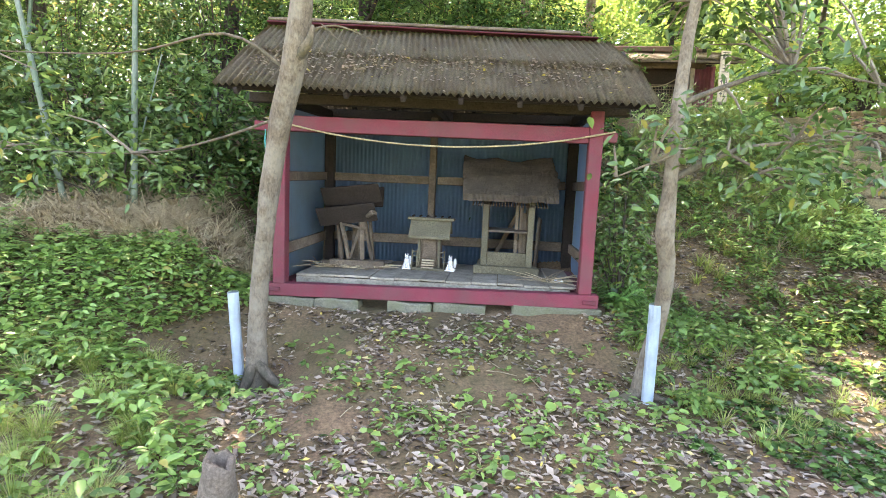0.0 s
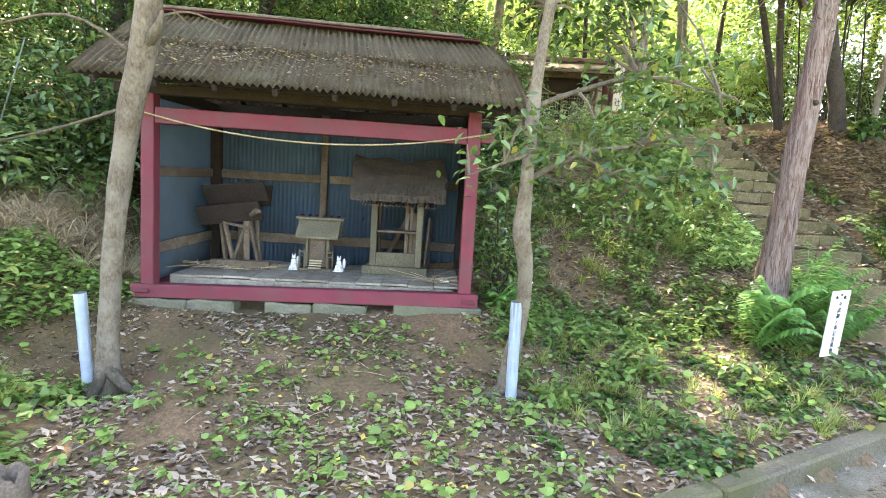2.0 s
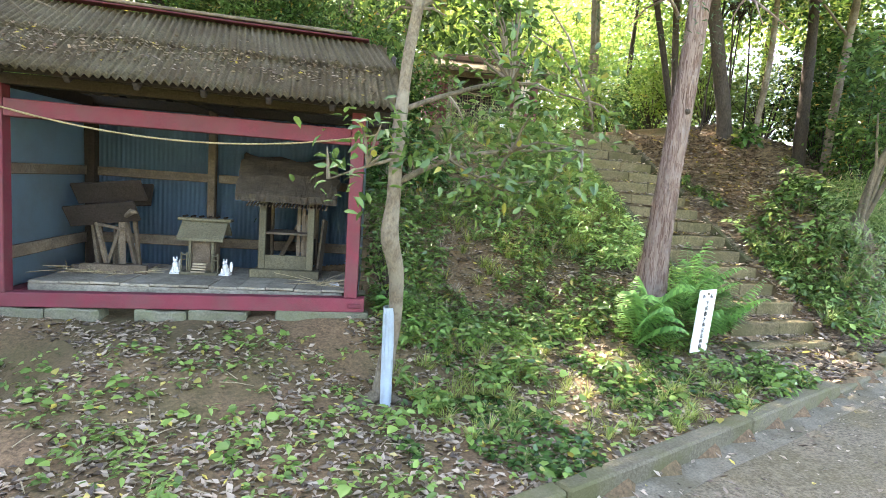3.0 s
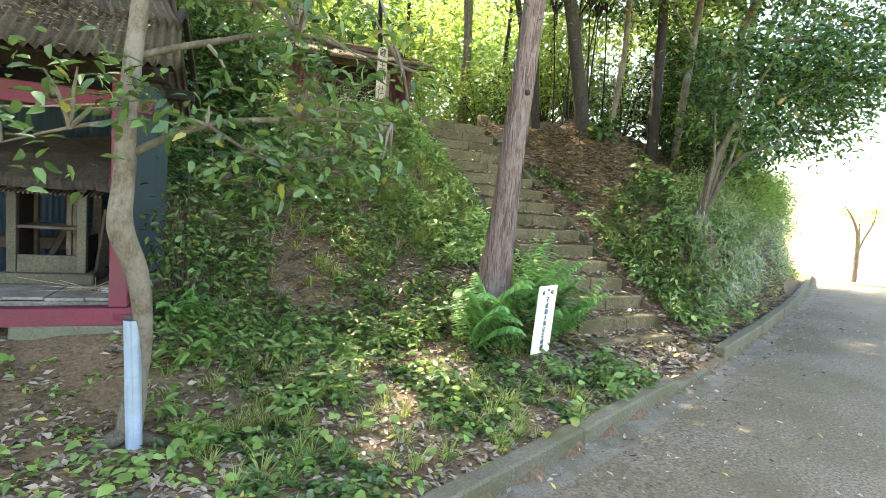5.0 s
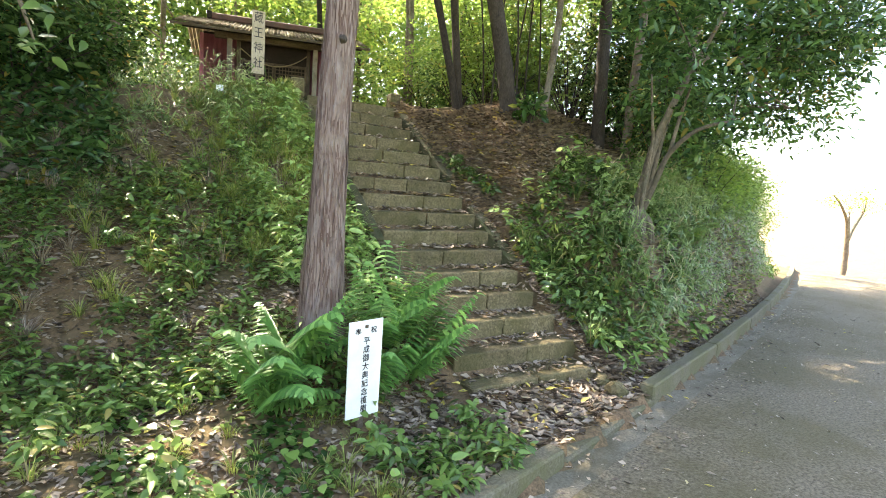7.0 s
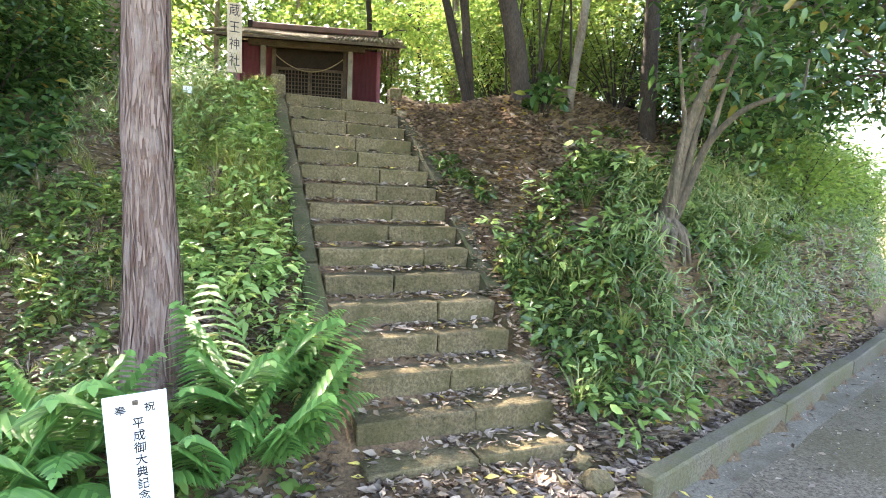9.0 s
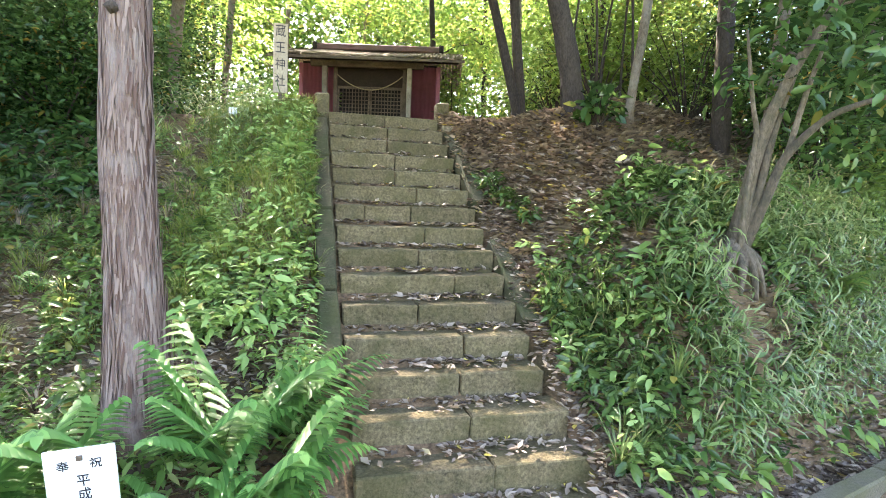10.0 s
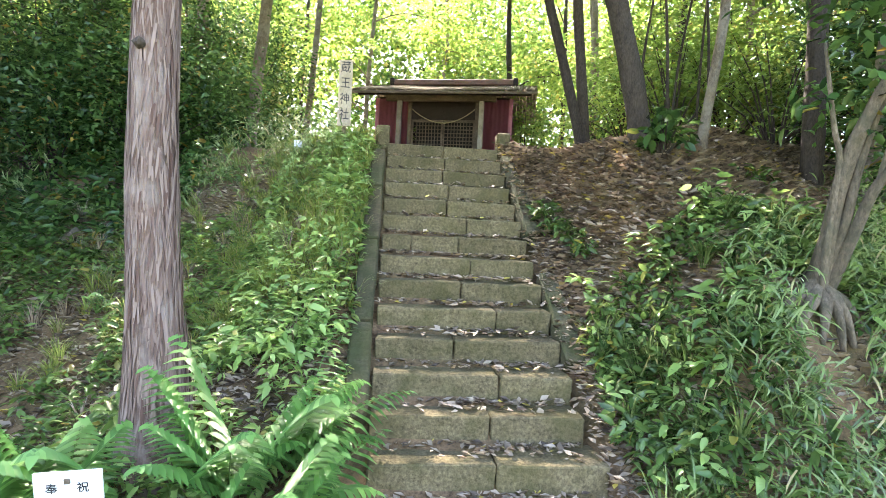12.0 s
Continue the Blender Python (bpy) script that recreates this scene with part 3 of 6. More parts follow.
def slope(v0, zl0, zr0, v1, zl1, zr1, u0a, u1a, u0b, u1b):
    def f(s, t):
        ul, ur = u0a + (u0b - u0a) * t, u1a + (u1b - u1a) * t
        z = (zl0 + (zr0 - zl0) * s) * (1 - t) + (zl1 + (zr1 - zl1) * s) * t
        wob = 0.012 * noise.noise(Vector((s * 5, t * 3, v0)))
        return (ul + (ur - ul) * s, v0 + (v1 - v0) * t, z + wob), (0, -0.56, 0.83)
    return f


corrugated(-0.49, 3.34, slope(-0.5, 2.40, 2.31, 0.13, 2.86, 2.755, -0.49, 3.34, -0.49, 3.26), 0.064, 0.017, M_ROOF, "roof_sheet", shed, label="lower course of lichen-brown corrugated slate", rows=5)
corrugated(-0.49, 3.34, slope(0.03, 2.799, 2.694, 0.6, 3.2, 3.085, -0.47, 3.27, -0.46, 3.05), 0.064, 0.017, M_ROOF, "roof_sheet", shed, label="upper course of weathered corrugated slate", rows=5)
corrugated(-0.49, 3.34, lambda s, t: ((-0.47 + 3.6 * s, 0.6 + 1.35 * t, 3.19 - 0.11 * s - 0.8 * t), (0, 0.5, 0.86)), 0.064, 0.017, M_ROOF, "roof_sheet", shed)
# Added dark sheet hiding the pale slate underside, so the eaves look shaded.
corrugated(-0.47, 3.3, slope(-0.47, 2.38, 2.292, 0.58, 3.14, 3.028, -0.46, 3.3, -0.44, 3.04), 0.3, 0.001, M_DARKWOOD, "roof_lining", shed, label="dark boards added under the roof sheets as eave shade")
wood("ridge_cap", (-0.45, 0.57, 3.225), (2.95, 0.57, 3.105), 0.13, 0.016, M_MAROON, shed, "faded red ridge flashing", 0.008, 30)
wood("ridge_cap", (-0.44, 0.6, 3.262), (2.78, 0.6, 3.155), 0.15, 0.03, M_WOOD, shed, "grey weathered ridge board", 0.008, 31)

# foundation stones, three runs with gaps
for run, (u0, u1, z0, z1) in enumerate(((-0.24, 0.30, 0.26, 0.433), (0.305, 0.75, 0.27, 0.443), (1.04, 1.475, 0.28, 0.455), (1.485, 1.99, 0.31, 0.468), (2.24, 3.08, 0.34, 0.505))):
    b = box(u0, u1, -0.07, 0.13, z0 - 0.12, z1, 0.015)
    bmesh.ops.subdivide_edges(b, edges=b.edges[:], cuts=3, use_grid_fill=True)
    o = tagged(part("foundation_stone", rough_up(b, 0.014, 6, run), M_STONE), "rough grey-green tuff block under the shed sill", "stone block", group="blocks under the shed sill")
    o.matrix_basis = SHED
for u0, u1, v0, v1 in ((-0.2, 0.0, 0.4, 1.6), (2.85, 3.05, 0.4, 1.6)):
    b = box(u0, u1, v0, v1, 0.1, 0.43 if u0 < 1 else 0.5, 0.015)
    bmesh.ops.subdivide_edges(b, edges=b.edges[:], cuts=2, use_grid_fill=True)
    o = tagged(part("foundation_stone", rough_up(b, 0.014, 6, u0), M_STONE), "rough grey-green tuff block under the shed side", "stone block", group="blocks under the shed sill")
    o.matrix_basis = SHED

# straw rope across the front
pts, rad = [], []
for i in range(41):
    s = i / 40
    pts.append((-0.2 + 3.27 * s, -0.08, 2.17 - 0.03 * s - 0.8 * s * (1 - s)))
    rad.append(0.0085 + 0.0015 * math.sin(i * 1.7))
o = tagged(part("straw_rope", tube(pts, rad, 6), M_ROPE, smooth=True), "thin pale straw rope sagging across the shed front", "rope")
o.matrix_basis = SHED


for u in (-0.1, 2.95):
    part("peg", box(u - 0.06, u + 0.06, -0.085, -0.062, 0.49 if u < 1 else 0.55, 0.53 if u < 1 else 0.59, 0.006), M_RED, shed, "red tenon peg in the sill")
# centre: a small house shrine
alt = empty("house_shrine", SHED @ pose(1.305, 0.95, 0.637), "small weathered wooden household shrine with green-grey roof", "household shrine")
part("base", box(-0.19, 0.19, -0.14, 0.2, 0, 0.03, 0.004), M_GREENWOOD, alt)
part("body", box(-0.13, 0.13, 0.0, 0.18, 0.03, 0.38, 0.004), M_WOOD, alt, "bare brown wooden body")
part("door", box(-0.085, 0.085, -0.012, -0.001, 0.12, 0.36, 0.003), M_WOOD, alt, "plank door")
for x in (-0.115, 0.115):
    part("pillar", box(x - 0.014, x + 0.014, -0.05, -0.022, 0.03, 0.38, 0.003), M_GREENWOOD, alt)
for x0, x1 in ((-0.19, -0.12), (0.12, 0.19)):
    part("railing", box(x0, x1, -0.1, -0.085, 0.2, 0.215, 0.002, box(x0, x1, -0.1, -0.085, 0.15, 0.162, 0.002, box(x0, x0 + 0.014, -0.1, -0.084, 0.03, 0.23, 0.002, box(x1 - 0.014, x1, -0.1, -0.084, 0.03, 0.23, 0.002)))), M_GREENWOOD, alt)
for i in range(4):
    part("stair_tread", box(-0.07, 0.07, -0.16 + i * 0.02, -0.12 + i * 0.02, 0.03 + i * 0.025, 0.045 + i * 0.025, 0.003), M_PALEWOOD, alt, "pale step")
b = beam((0, -0.1, 0.375), (0, 0.1, 0.56), 0.47, 0.022, 0.004)
beam((0, 0.26, 0.4), (0, 0.1, 0.56), 0.47, 0.022, 0.004, b)
part("roof", b, M_GREENWOOD, alt, "green-grey boarded roof")
part("ridge", box(-0.27, 0.27, 0.03, 0.16, 0.555, 0.585, 0.006), M_GREENWOOD, alt)
for i in range(6):
    part("ridge_billet", tube([(-0.21 + i * 0.083, 0.03, 0.6), (-0.21 + i * 0.083, 0.16, 0.6)], [0.011, 0.011], 7), M_DARKWOOD, alt)
part("eave_board", box(-0.235, 0.235, -0.115, -0.095, 0.355, 0.385, 0.003), M_GREENWOOD, alt)


def fox(m, label):
    """A small seated white figurine, one plain mesh."""
    bm = bmesh.new()

    def ball(x, y, z, rx, ry, rz):
        r = bmesh.ops.create_uvsphere(bm, u_segments=10, v_segments=7, radius=1)
        bmesh.ops.transform(bm, matrix=Matrix.Translation((x, y, z)) @ Matrix.Diagonal((rx, ry, rz, 1)), verts=r["verts"])
    ball(0, 0.0, 0.06, 0.036, 0.045, 0.055)
    ball(0, -0.02, 0.115, 0.028, 0.03, 0.05)
    ball(0, -0.03, 0.175, 0.023, 0.03, 0.026)
    ball(0, -0.06, 0.168, 0.01, 0.022, 0.011)
    for s in (-1, 1):
        ball(s * 0.014, -0.022, 0.207, 0.007, 0.006, 0.02)
        ball(s * 0.02, -0.05, 0.05, 0.011, 0.013, 0.05)
        ball(s * 0.03, -0.01, 0.03, 0.02, 0.04, 0.025)
    ball(0.042, 0.03, 0.11, 0.018, 0.02, 0.075)
    box(-0.05, 0.05, -0.075, 0.055, 0, 0.018, 0.004, bm)
    o = part("fox_figurine", bm, M_CERAMIC, smooth=True)
    o.matrix_basis = m
    return tagged(o, label, "figurine", group="fox figurines beside the small shrine")


fox(SHED @ pose(1.05, 0.9, 0.637, 0, 0, 15) @ Matrix.Diagonal((1.05, 0.95, 0.78, 1)), "small white glazed ceramic seated fox on floor boards")
fox(SHED @ pose(1.56, 0.9, 0.64, 0, 0, -8) @ Matrix.Diagonal((1.05, 0.95, 0.78, 1)), "small white glazed ceramic seated fox beside shrine")

# the larger ruined shrine with a shaggy bark roof
hok = empty("bark_roofed_shrine", SHED @ pose(2.18, 0.95, 0.645), "ruined open wooden shrine with sagging bark roof", "household shrine")
part("base_beam", box(-0.36, 0.36, -0.16, -0.07, 0, 0.09, 0.008), M_GREENWOOD, hok)
part("base_beam", box(-0.33, -0.25, -0.065, 0.42, 0.0, 0.09, 0.008), M_GREENWOOD, hok)
part("base_beam", box(0.26, 0.34, -0.065, 0.42, 0.0, 0.09, 0.008), M_GREENWOOD, hok)
for x in (-0.25, 0.25):
    part("post", box(x - 0.035, x + 0.035, -0.1, -0.03, 0.09, 0.82, 0.005), M_GREENWOOD, hok)
    part("post", box(x - 0.035, x + 0.035, 0.35, 0.42, 0.09, 0.85, 0.005), M_WOOD, hok)
part("front_panel", box(-0.214, 0.214, -0.09, -0.06, 0.09, 0.24, 0.004), M_GREENWOOD, hok, "moss-green kick panel")
part("shelf", box(-0.214, 0.214, -0.09, 0.35, 0.46, 0.485, 0.004), M_WOOD, hok)
part("lintel", box(-0.34, 0.34, -0.11, -0.035, 0.82, 0.86, 0.005), M_WOOD, hok)
for i, x in enumerate((0.1, 0.15, 0.19)):
    part("loose_board", box(x - 0.02, x + 0.02, 0.1, 0.12, 0.1, 0.8 - 0.06 * i, 0.003), M_WOOD, hok)
part("side_panel", box(-0.262, -0.244, -0.03, 0.35, 0.1, 0.82, 0.003), M_DARKWOOD, hok)
part("side_panel", box(0.244, 0.262, -0.03, 0.35, 0.1, 0.4, 0.003), M_DARKWOOD, hok)
part("brace", beam((-0.15, 0.38, 0.12), (0.12, 0.38, 0.66), 0.03, 0.05, 0.004), M_WOOD, hok)
bm = bmesh.new()
n, mrows = 40, 12
g = []
for lay in (0, 1):
    for j in range(mrows + 1):
        t = j / mrows
        line = []
        for i in range(n + 1):
            s = i / n
            ragged = 0.03 * noise.noise(Vector((i * 0.7, lay, 2))) if j == 0 else 0
            x = -0.5 + 1.02 * s + (0.05 * noise.noise(Vector((j * 1.1, 5, s))) if i in (0, n) else 0) - 0.05 * t
            y = -0.24 + 0.62 * t + ragged
            z = 0.885 + 0.6 * t - 0.16 * t * t - 0.05 * math.sin(math.pi * s) * t + 0.035 * noise.noise(Vector((s * 4, t * 4, 1))) + 0.012 * noise.noise(Vector((s * 3, t * 26, 8))) + 0.008 * noise.noise(Vector((s * 30, t * 20, 4))) - lay * 0.075
            line.append(bm.verts.new((x, y, z)))
        g.append(line)
for a in range(2 * mrows + 1):
    if a == mrows:
        continue
    for i in range(n):
        bm.faces.new((g[a][i], g[a][i + 1], g[a + 1][i + 1], g[a + 1][i]))
for i in range(n):
    bm.faces.new((g[0][i], g[mrows + 1][i], g[mrows + 1][i + 1], g[0][i + 1]))
    bm.faces.new((g[mrows][i + 1], g[2 * mrows + 1][i + 1], g[2 * mrows + 1][i], g[mrows][i]))
for a in range(mrows):
    for i in (0, n):
        bm.faces.new((g[a][i], g[a + 1][i], g[mrows + 2 + a][i], g[mrows + 1 + a][i]))
bmesh.ops.recalc_face_normals(bm, faces=bm.faces[:])
part("bark_roof", bm, M_BARKROOF, hok, "thick sagging grey-brown layered bark roof")
for i in range(26):
    x = -0.4 + i * 0.032
    part("eave_lath", box(x, x + 0.014, -0.2, 0.3, 0.81 + 0.003 * math.sin(i * 2), 0.828, 0.002, turn=Matrix.Rotation(0.25, 4, "X")), M_WOOD, hok)
part("fallen_board", beam((0.33, 0.1, 0.02), (0.37, 0.25, 0.62), 0.025, 0.13, 0.004), M_WOOD, hok)

# the collapsed shrine
col = empty("collapsed_shrine", SHED @ pose(0.4, 1.0, 0.632), "collapsed wooden shrine with tilted plank roof on splayed legs", "household shrine")
part("roof_board", beam((-0.37, -0.02, 0.77), (0.31, -0.04, 0.85), 0.03, 0.24, 0.006, roll=0.55), M_DARKWOOD, col, "dark tilted roof plank")
part("roof_board", beam((-0.38, -0.15, 0.54), (0.29, -0.15, 0.64), 0.03, 0.23, 0.006, roll=0.5), M_DARKWOOD, col, "dark tilted roof plank")
part("roof_board", beam((-0.36, 0.2, 0.74), (0.3, 0.2, 0.8), 0.03, 0.26, 0.006, roll=-0.5), M_DARKWOOD, col)
for i, (x0, y0, z0, x1, y1, z1, w) in enumerate(((-0.1, -0.08, 0.0, -0.17, -0.06, 0.5, 0.05), (0.0, -0.12, 0.02, -0.12, -0.1, 0.5, 0.045), (0.13, -0.1, 0.02, 0.11, -0.08, 0.56, 0.06), (0.26, -0.06, 0.0, 0.12, -0.04, 0.6, 0.055), (0.22, 0.1, 0.0, 0.16, 0.1, 0.6, 0.05), (-0.2, 0.15, 0.0, -0.2, 0.14, 0.55, 0.05), (-0.02, -0.1, 0.05, 0.1, -0.11, 0.42, 0.02), (0.0, 0.12, 0.0, 0.02, 0.1, 0.45, 0.12))):
    part("splayed_leg", beam((x0, y0, z0), (x1, y1, z1), w, 0.035, 0.004), M_WOOD, col)
part("cross_bar", beam((-0.12, -0.11, 0.48), (0.18, -0.1, 0.43), 0.025, 0.03, 0.004), M_WOOD, col)
part("base_beam", beam((-0.32, -0.16, 0.03), (0.34, -0.12, 0.03), 0.06, 0.06, 0.006), M_WOOD, col)
part("base_beam", beam((-0.2, -0.25, 0.045), (0.42, -0.22, 0.045), 0.07, 0.09, 0.006), M_WOOD, col)
part("curled_bark", tube(smooth_path([(0.2, -0.2, 0.58), (0.27, -0.23, 0.63), (0.32, -0.22, 0.62)], [0.02, 0.035, 0.01])[0], smooth_path([(0.2, -0.2, 0.58), (0.27, -0.23, 0.63), (0.32, -0.22, 0.62)], [0.02, 0.035, 0.01])[1], 7), M_WOOD, col, "curled grey bark scrap")


def sticks(name, m, count, spread, length, label, seed, tilt=0.15, r=0.006, on_land=False):
    rng = random.Random(seed)
    bm = bmesh.new()
    for _ in range(count):
        x, y, a = rng.uniform(-spread[0], spread[0]), rng.uniform(-spread[1], spread[1]), rng.uniform(0, 6.28)
        l = rng.uniform(0.4, 1) * length
        d = Vector((math.cos(a), math.sin(a), rng.uniform(0, tilt))) * l
        p = Vector((x, y, rng.uniform(0.005, 0.03)))
        if on_land:
            o_ = m.translation
            p.z += land(o_.x + x, o_.y + y) - o_.z
            d.z += land(o_.x + x + d.x, o_.y + y + d.y) - land(o_.x + x, o_.y + y)
        tube([p, p + d * 0.5 + Vector((0, 0, rng.uniform(-0.004, 0.01))), p + d], [r, r * 0.9, r * 0.5], 5, bm)
    o = part(name, bm, M_DRY)
    o.matrix_basis = m
    return tagged(o, label, "debris", kind="stuff")


sticks("twig_debris", SHED @ pose(0.4, 0.8, 0.63), 60, (0.42, 0.12), 0.3, "dead twigs and bark scraps on the shed floor", 3)
sticks("straw_bundle", SHED @ pose(2.6, 0.5, 0.645), 26, (0.06, 0.05), 0.5, "loose bundle of pale dry straw on the shed floor", 4, 0.3, 0.004)

bm = box(-0.05, 0.05, -0.03, 0.03, 0, 0.025, 0.008)
bmesh.ops.subdivide_edges(bm, edges=bm.edges[:], cuts=2, use_grid_fill=True)
o = tagged(part("crumpled_packet", rough_up(bm, 0.012, 30, 2), M_CERAMIC), "small crumpled white packet on the shed floor", "packet")
o.matrix_basis = SHED @ pose(2.72, 0.5, 0.648, 0, 0, 20)
p_ = [(-0.2, -0.06, 2.06), (-0.205, -0.06, 1.95), (-0.195, -0.06, 1.82), (-0.21, -0.06, 1.7)]
M_CORD = surface("turquoise cord", (0.05, 0.3, 0.3), (0.08, 0.42, 0.4), 20, rough=0.8, bump=0.3)
o = tagged(part("turquoise_cord", tube(p_, [0.006] * 4, 5), M_CORD), "short turquoise cord hanging from the beam end", "cord")
o.matrix_basis = SHED

# ---- the upper shrine ----
UP = pose(6.7, 13.8, 3.12, 0, 0, -15) @ Matrix.Diagonal((1.09, 1, 1, 1))
up = empty("upper_shrine", UP, "small red steel-clad shrine with lattice doors and a low roof", "shrine")
part("platform", box(-1.5, 1.5, -0.15, 2.6, -0.5, 0.12, 0.02), M_STONE, up, "stone base")
for x in (-0.86, 0.86):
    wood("porch_post", (x, 0, 0.12), (x, 0, 1.85), 0.1, 0.1, M_FLOORWOOD, up, "bleached square porch post", 0.003, x)
for x0, x1 in ((-1.4, -0.72), (0.78, 1.42)):
    corrugated(x0, x1, lambda s, t, a=x0, c=x1: ((a + (c - a) * s, 0.35, 0.1 + 1.8 * t), (0, 1, 0)), 0.09, 0.014, M_SHRED, "wall_panel", up, label="ribbed dark red steel panel")
for s in (-1.42, 1.44):
    corrugated(0, 2.2, lambda q, t, a=s: ((a, 0.36 + 2.1 * q, 0.1 + 1.8 * t), (1, 0, 0)), 0.09, 0.014, M_SHRED, "wall_panel", up)
    wood("corner_post", (s, 0.33, 0.1), (s, 0.33, 1.9), 0.08, 0.08, M_SHRED, up, "", 0.002, s)
part("back_wall", box(-1.4, 1.4, 2.46, 2.5, 0.1, 1.95, 0.004), M_DARKWOOD, up)
part("inner_ceiling", box(-1.4, 1.4, 0.36, 2.45, 1.92, 1.95, 0.002), M_DARKWOOD, up)
for x in (-0.7, 0.74):
    wood("door_post", (x, 0.32, 0.1), (x, 0.32, 1.85), 0.08, 0.08, M_WOOD, up, "", 0.002, x)
# Dark timber here puts the deep roof's shadow into the transom's colour.
part("transom", box(-0.66, 0.7, 0.31, 0.35, 1.42, 1.86, 0.004), M_DARKWOOD, up, "board transom above the doors, darkened for roof shade")
part("threshold", box(-0.74, 0.78, 0.25, 0.4, 0.1, 0.2, 0.01), M_WOOD, up)
for dx in (-0.655, 0.025):
    door = part("lattice_door", box(dx, dx + 0.67, 0.33, 0.36, 1.36, 1.42, 0.003, box(dx, dx + 0.67, 0.33, 0.36, 0.2, 0.28, 0.003, box(dx, dx + 0.035, 0.33, 0.36, 0.28, 1.36, 0.003, box(dx + 0.635, dx + 0.67, 0.33, 0.36, 0.28, 1.36, 0.003)))), M_WOOD, up, "weathered lattice door")
    for i in range(8):
        part("lattice_bar", box(dx + 0.1 + i * 0.066, dx + 0.118 + i * 0.066, 0.338, 0.35, 0.28, 1.36, 0), M_WOOD, door)
    for i in range(12):
        part("lattice_bar", box(dx + 0.035, dx + 0.635, 0.351, 0.36, 0.34 + i * 0.085, 0.36 + i * 0.085, 0), M_WOOD, door)
# Added near-black sheet; it supplies the darkness seen through the lattice.
part("rear_screen", box(-0.66, 0.7, 0.9, 0.92, 0.2, 1.9, 0.002), M_BLACK, up, "near-black sheet standing in for the unlit shrine interior")
wood("porch_beam", (-1.15, 0, 1.83), (1.15, 0, 1.83), 0.11, 0.14, M_WOOD, up, "", 0.003, 3)
wood("eave_beam", (-1.75, -0.05, 1.93), (1.85, -0.05, 1.93), 0.08, 0.08, M_DARKWOOD, up, "", 0.003, 4)
for x in (-1.5, -0.9, -0.3, 0.3, 0.9, 1.5):
    wood("rafter", (x, -0.42, 1.85), (x, 1.3, 2.43), 0.05, 0.06, M_WOOD, up, "", 0.002, x)
corrugated(-1.88, 1.95, lambda s, t: ((-1.88 + 3.83 * s, -0.5 + 1.9 * t, 1.87 + 0.64 * t + 0.012 * math.sin(s * 9)), (0, -0.32, 0.95)), 0.076, 0.012, M_ROOF, "roof_sheet", up, label="pale weathered corrugated roof", rows=3)
corrugated(-1.88, 1.95, lambda s, t: ((-1.88 + 3.83 * s, 1.4 + 1.5 * t, 2.51 - 0.6 * t), (0, 0.3, 0.95)), 0.076, 0.012, M_ROOF, "roof_sheet", up, rows=2)
part("fascia", box(-1.9, 1.97, -0.525, -0.505, 1.8, 1.855, 0.004), M_WOOD, up)
part("ridge_cap", box(-1.36, 1.5, 1.3, 1.5, 2.5, 2.65, 0.02), M_RIDGE, up, "faded red ridge box")
for x in (-1.42, 1.42):
    part("ridge_end", box(x, x + 0.1, 1.27, 1.53, 2.5, 2.67, 0.01), M_DARKWOOD, up)
pts = [(-0.66 + 1.36 * i / 20, 0.28, 1.66 - 1.3 * (i / 20) * (1 - i / 20)) for i in range(21)]
o = tagged(part("straw_rope", tube(pts, [0.012] * 21, 6), M_ROPE, smooth=True), "sagging straw rope hung across the lattice doors", "rope")
o.matrix_basis = UP


def lettering(text, size, material, name, parent, m, stretch=1.0):
    c = bpy.data.curves.new(name, "FONT")
    c.body, c.size, c.align_x, c.align_y, c.extrude = text, size, "CENTER", "CENTER", 0.0015
    o = new(name, c)
    dg = bpy.context.evaluated_depsgraph_get()
    me = bpy.data.meshes.new_from_object(o.evaluated_get(dg))
    bpy.data.objects.remove(o)
    me.materials.clear()
    me.materials.append(material)
    ob = link(new(name, me), parent)
    ob.matrix_basis = m @ Matrix.Diagonal((1, stretch, 1, 1))
    return ob


# name board by the stair head
nb = empty("name_board", pose(5.06, 8.52, 2.96, 0, 0, -4), "pale wooden upright name board with black brushed characters", "sign")
part("stake", box(-0.025, 0.025, 0.012, 0.05, -0.35, 0.9, 0.004), M_WOOD, nb)
b = box(-0.083, 0.083, -0.012, 0.012, 0.2, 1.02, 0.003)
for v in b.verts:
    if v.co.z > 1.0:
        v.co.z += 0.05 - abs(v.co.x) * 0.66
part("board", b, M_PALEWOOD, nb)
for i, ch in enumerate("蔵王神社"):
    lettering(ch, 0.125, M_INK, "lettering", nb, pose(0, -0.0135, 0.92 - i * 0.195, 90, 0, 0), 1.2)

# memorial sign by the ferns
sg = empty("memorial_sign", pose(4.592, 3.83, 0.14, 6, -3, 4.5), "white painted sign board with black brushed characters among ferns", "sign")
part("stake", box(-0.02, 0.02, 0.01, 0.045, -0.12, 0.6, 0.003), M_WOOD, sg)
part("board", box(-0.115, 0.115, -0.006, 0.006, 0.15, 0.78, 0.002), M_WHITE, sg)
part("nail", box(-0.01, 0.01, -0.014, -0.006, 0.735, 0.755, 0.002), M_WOOD, sg)
lettering("奉", 0.042, M_INK, "lettering", sg, pose(-0.055, -0.0075, 0.715, 90, 0, 0))
lettering("祝", 0.042, M_INK, "lettering", sg, pose(0.05, -0.0075, 0.715, 90, 0, 0))
for i, ch in enumerate("平成御大典記念植樹"):
    lettering(ch, 0.046, M_INK, "lettering", sg, pose(0.005, -0.0075, 0.65 - i * 0.056, 90, 0, 0), 1.15)

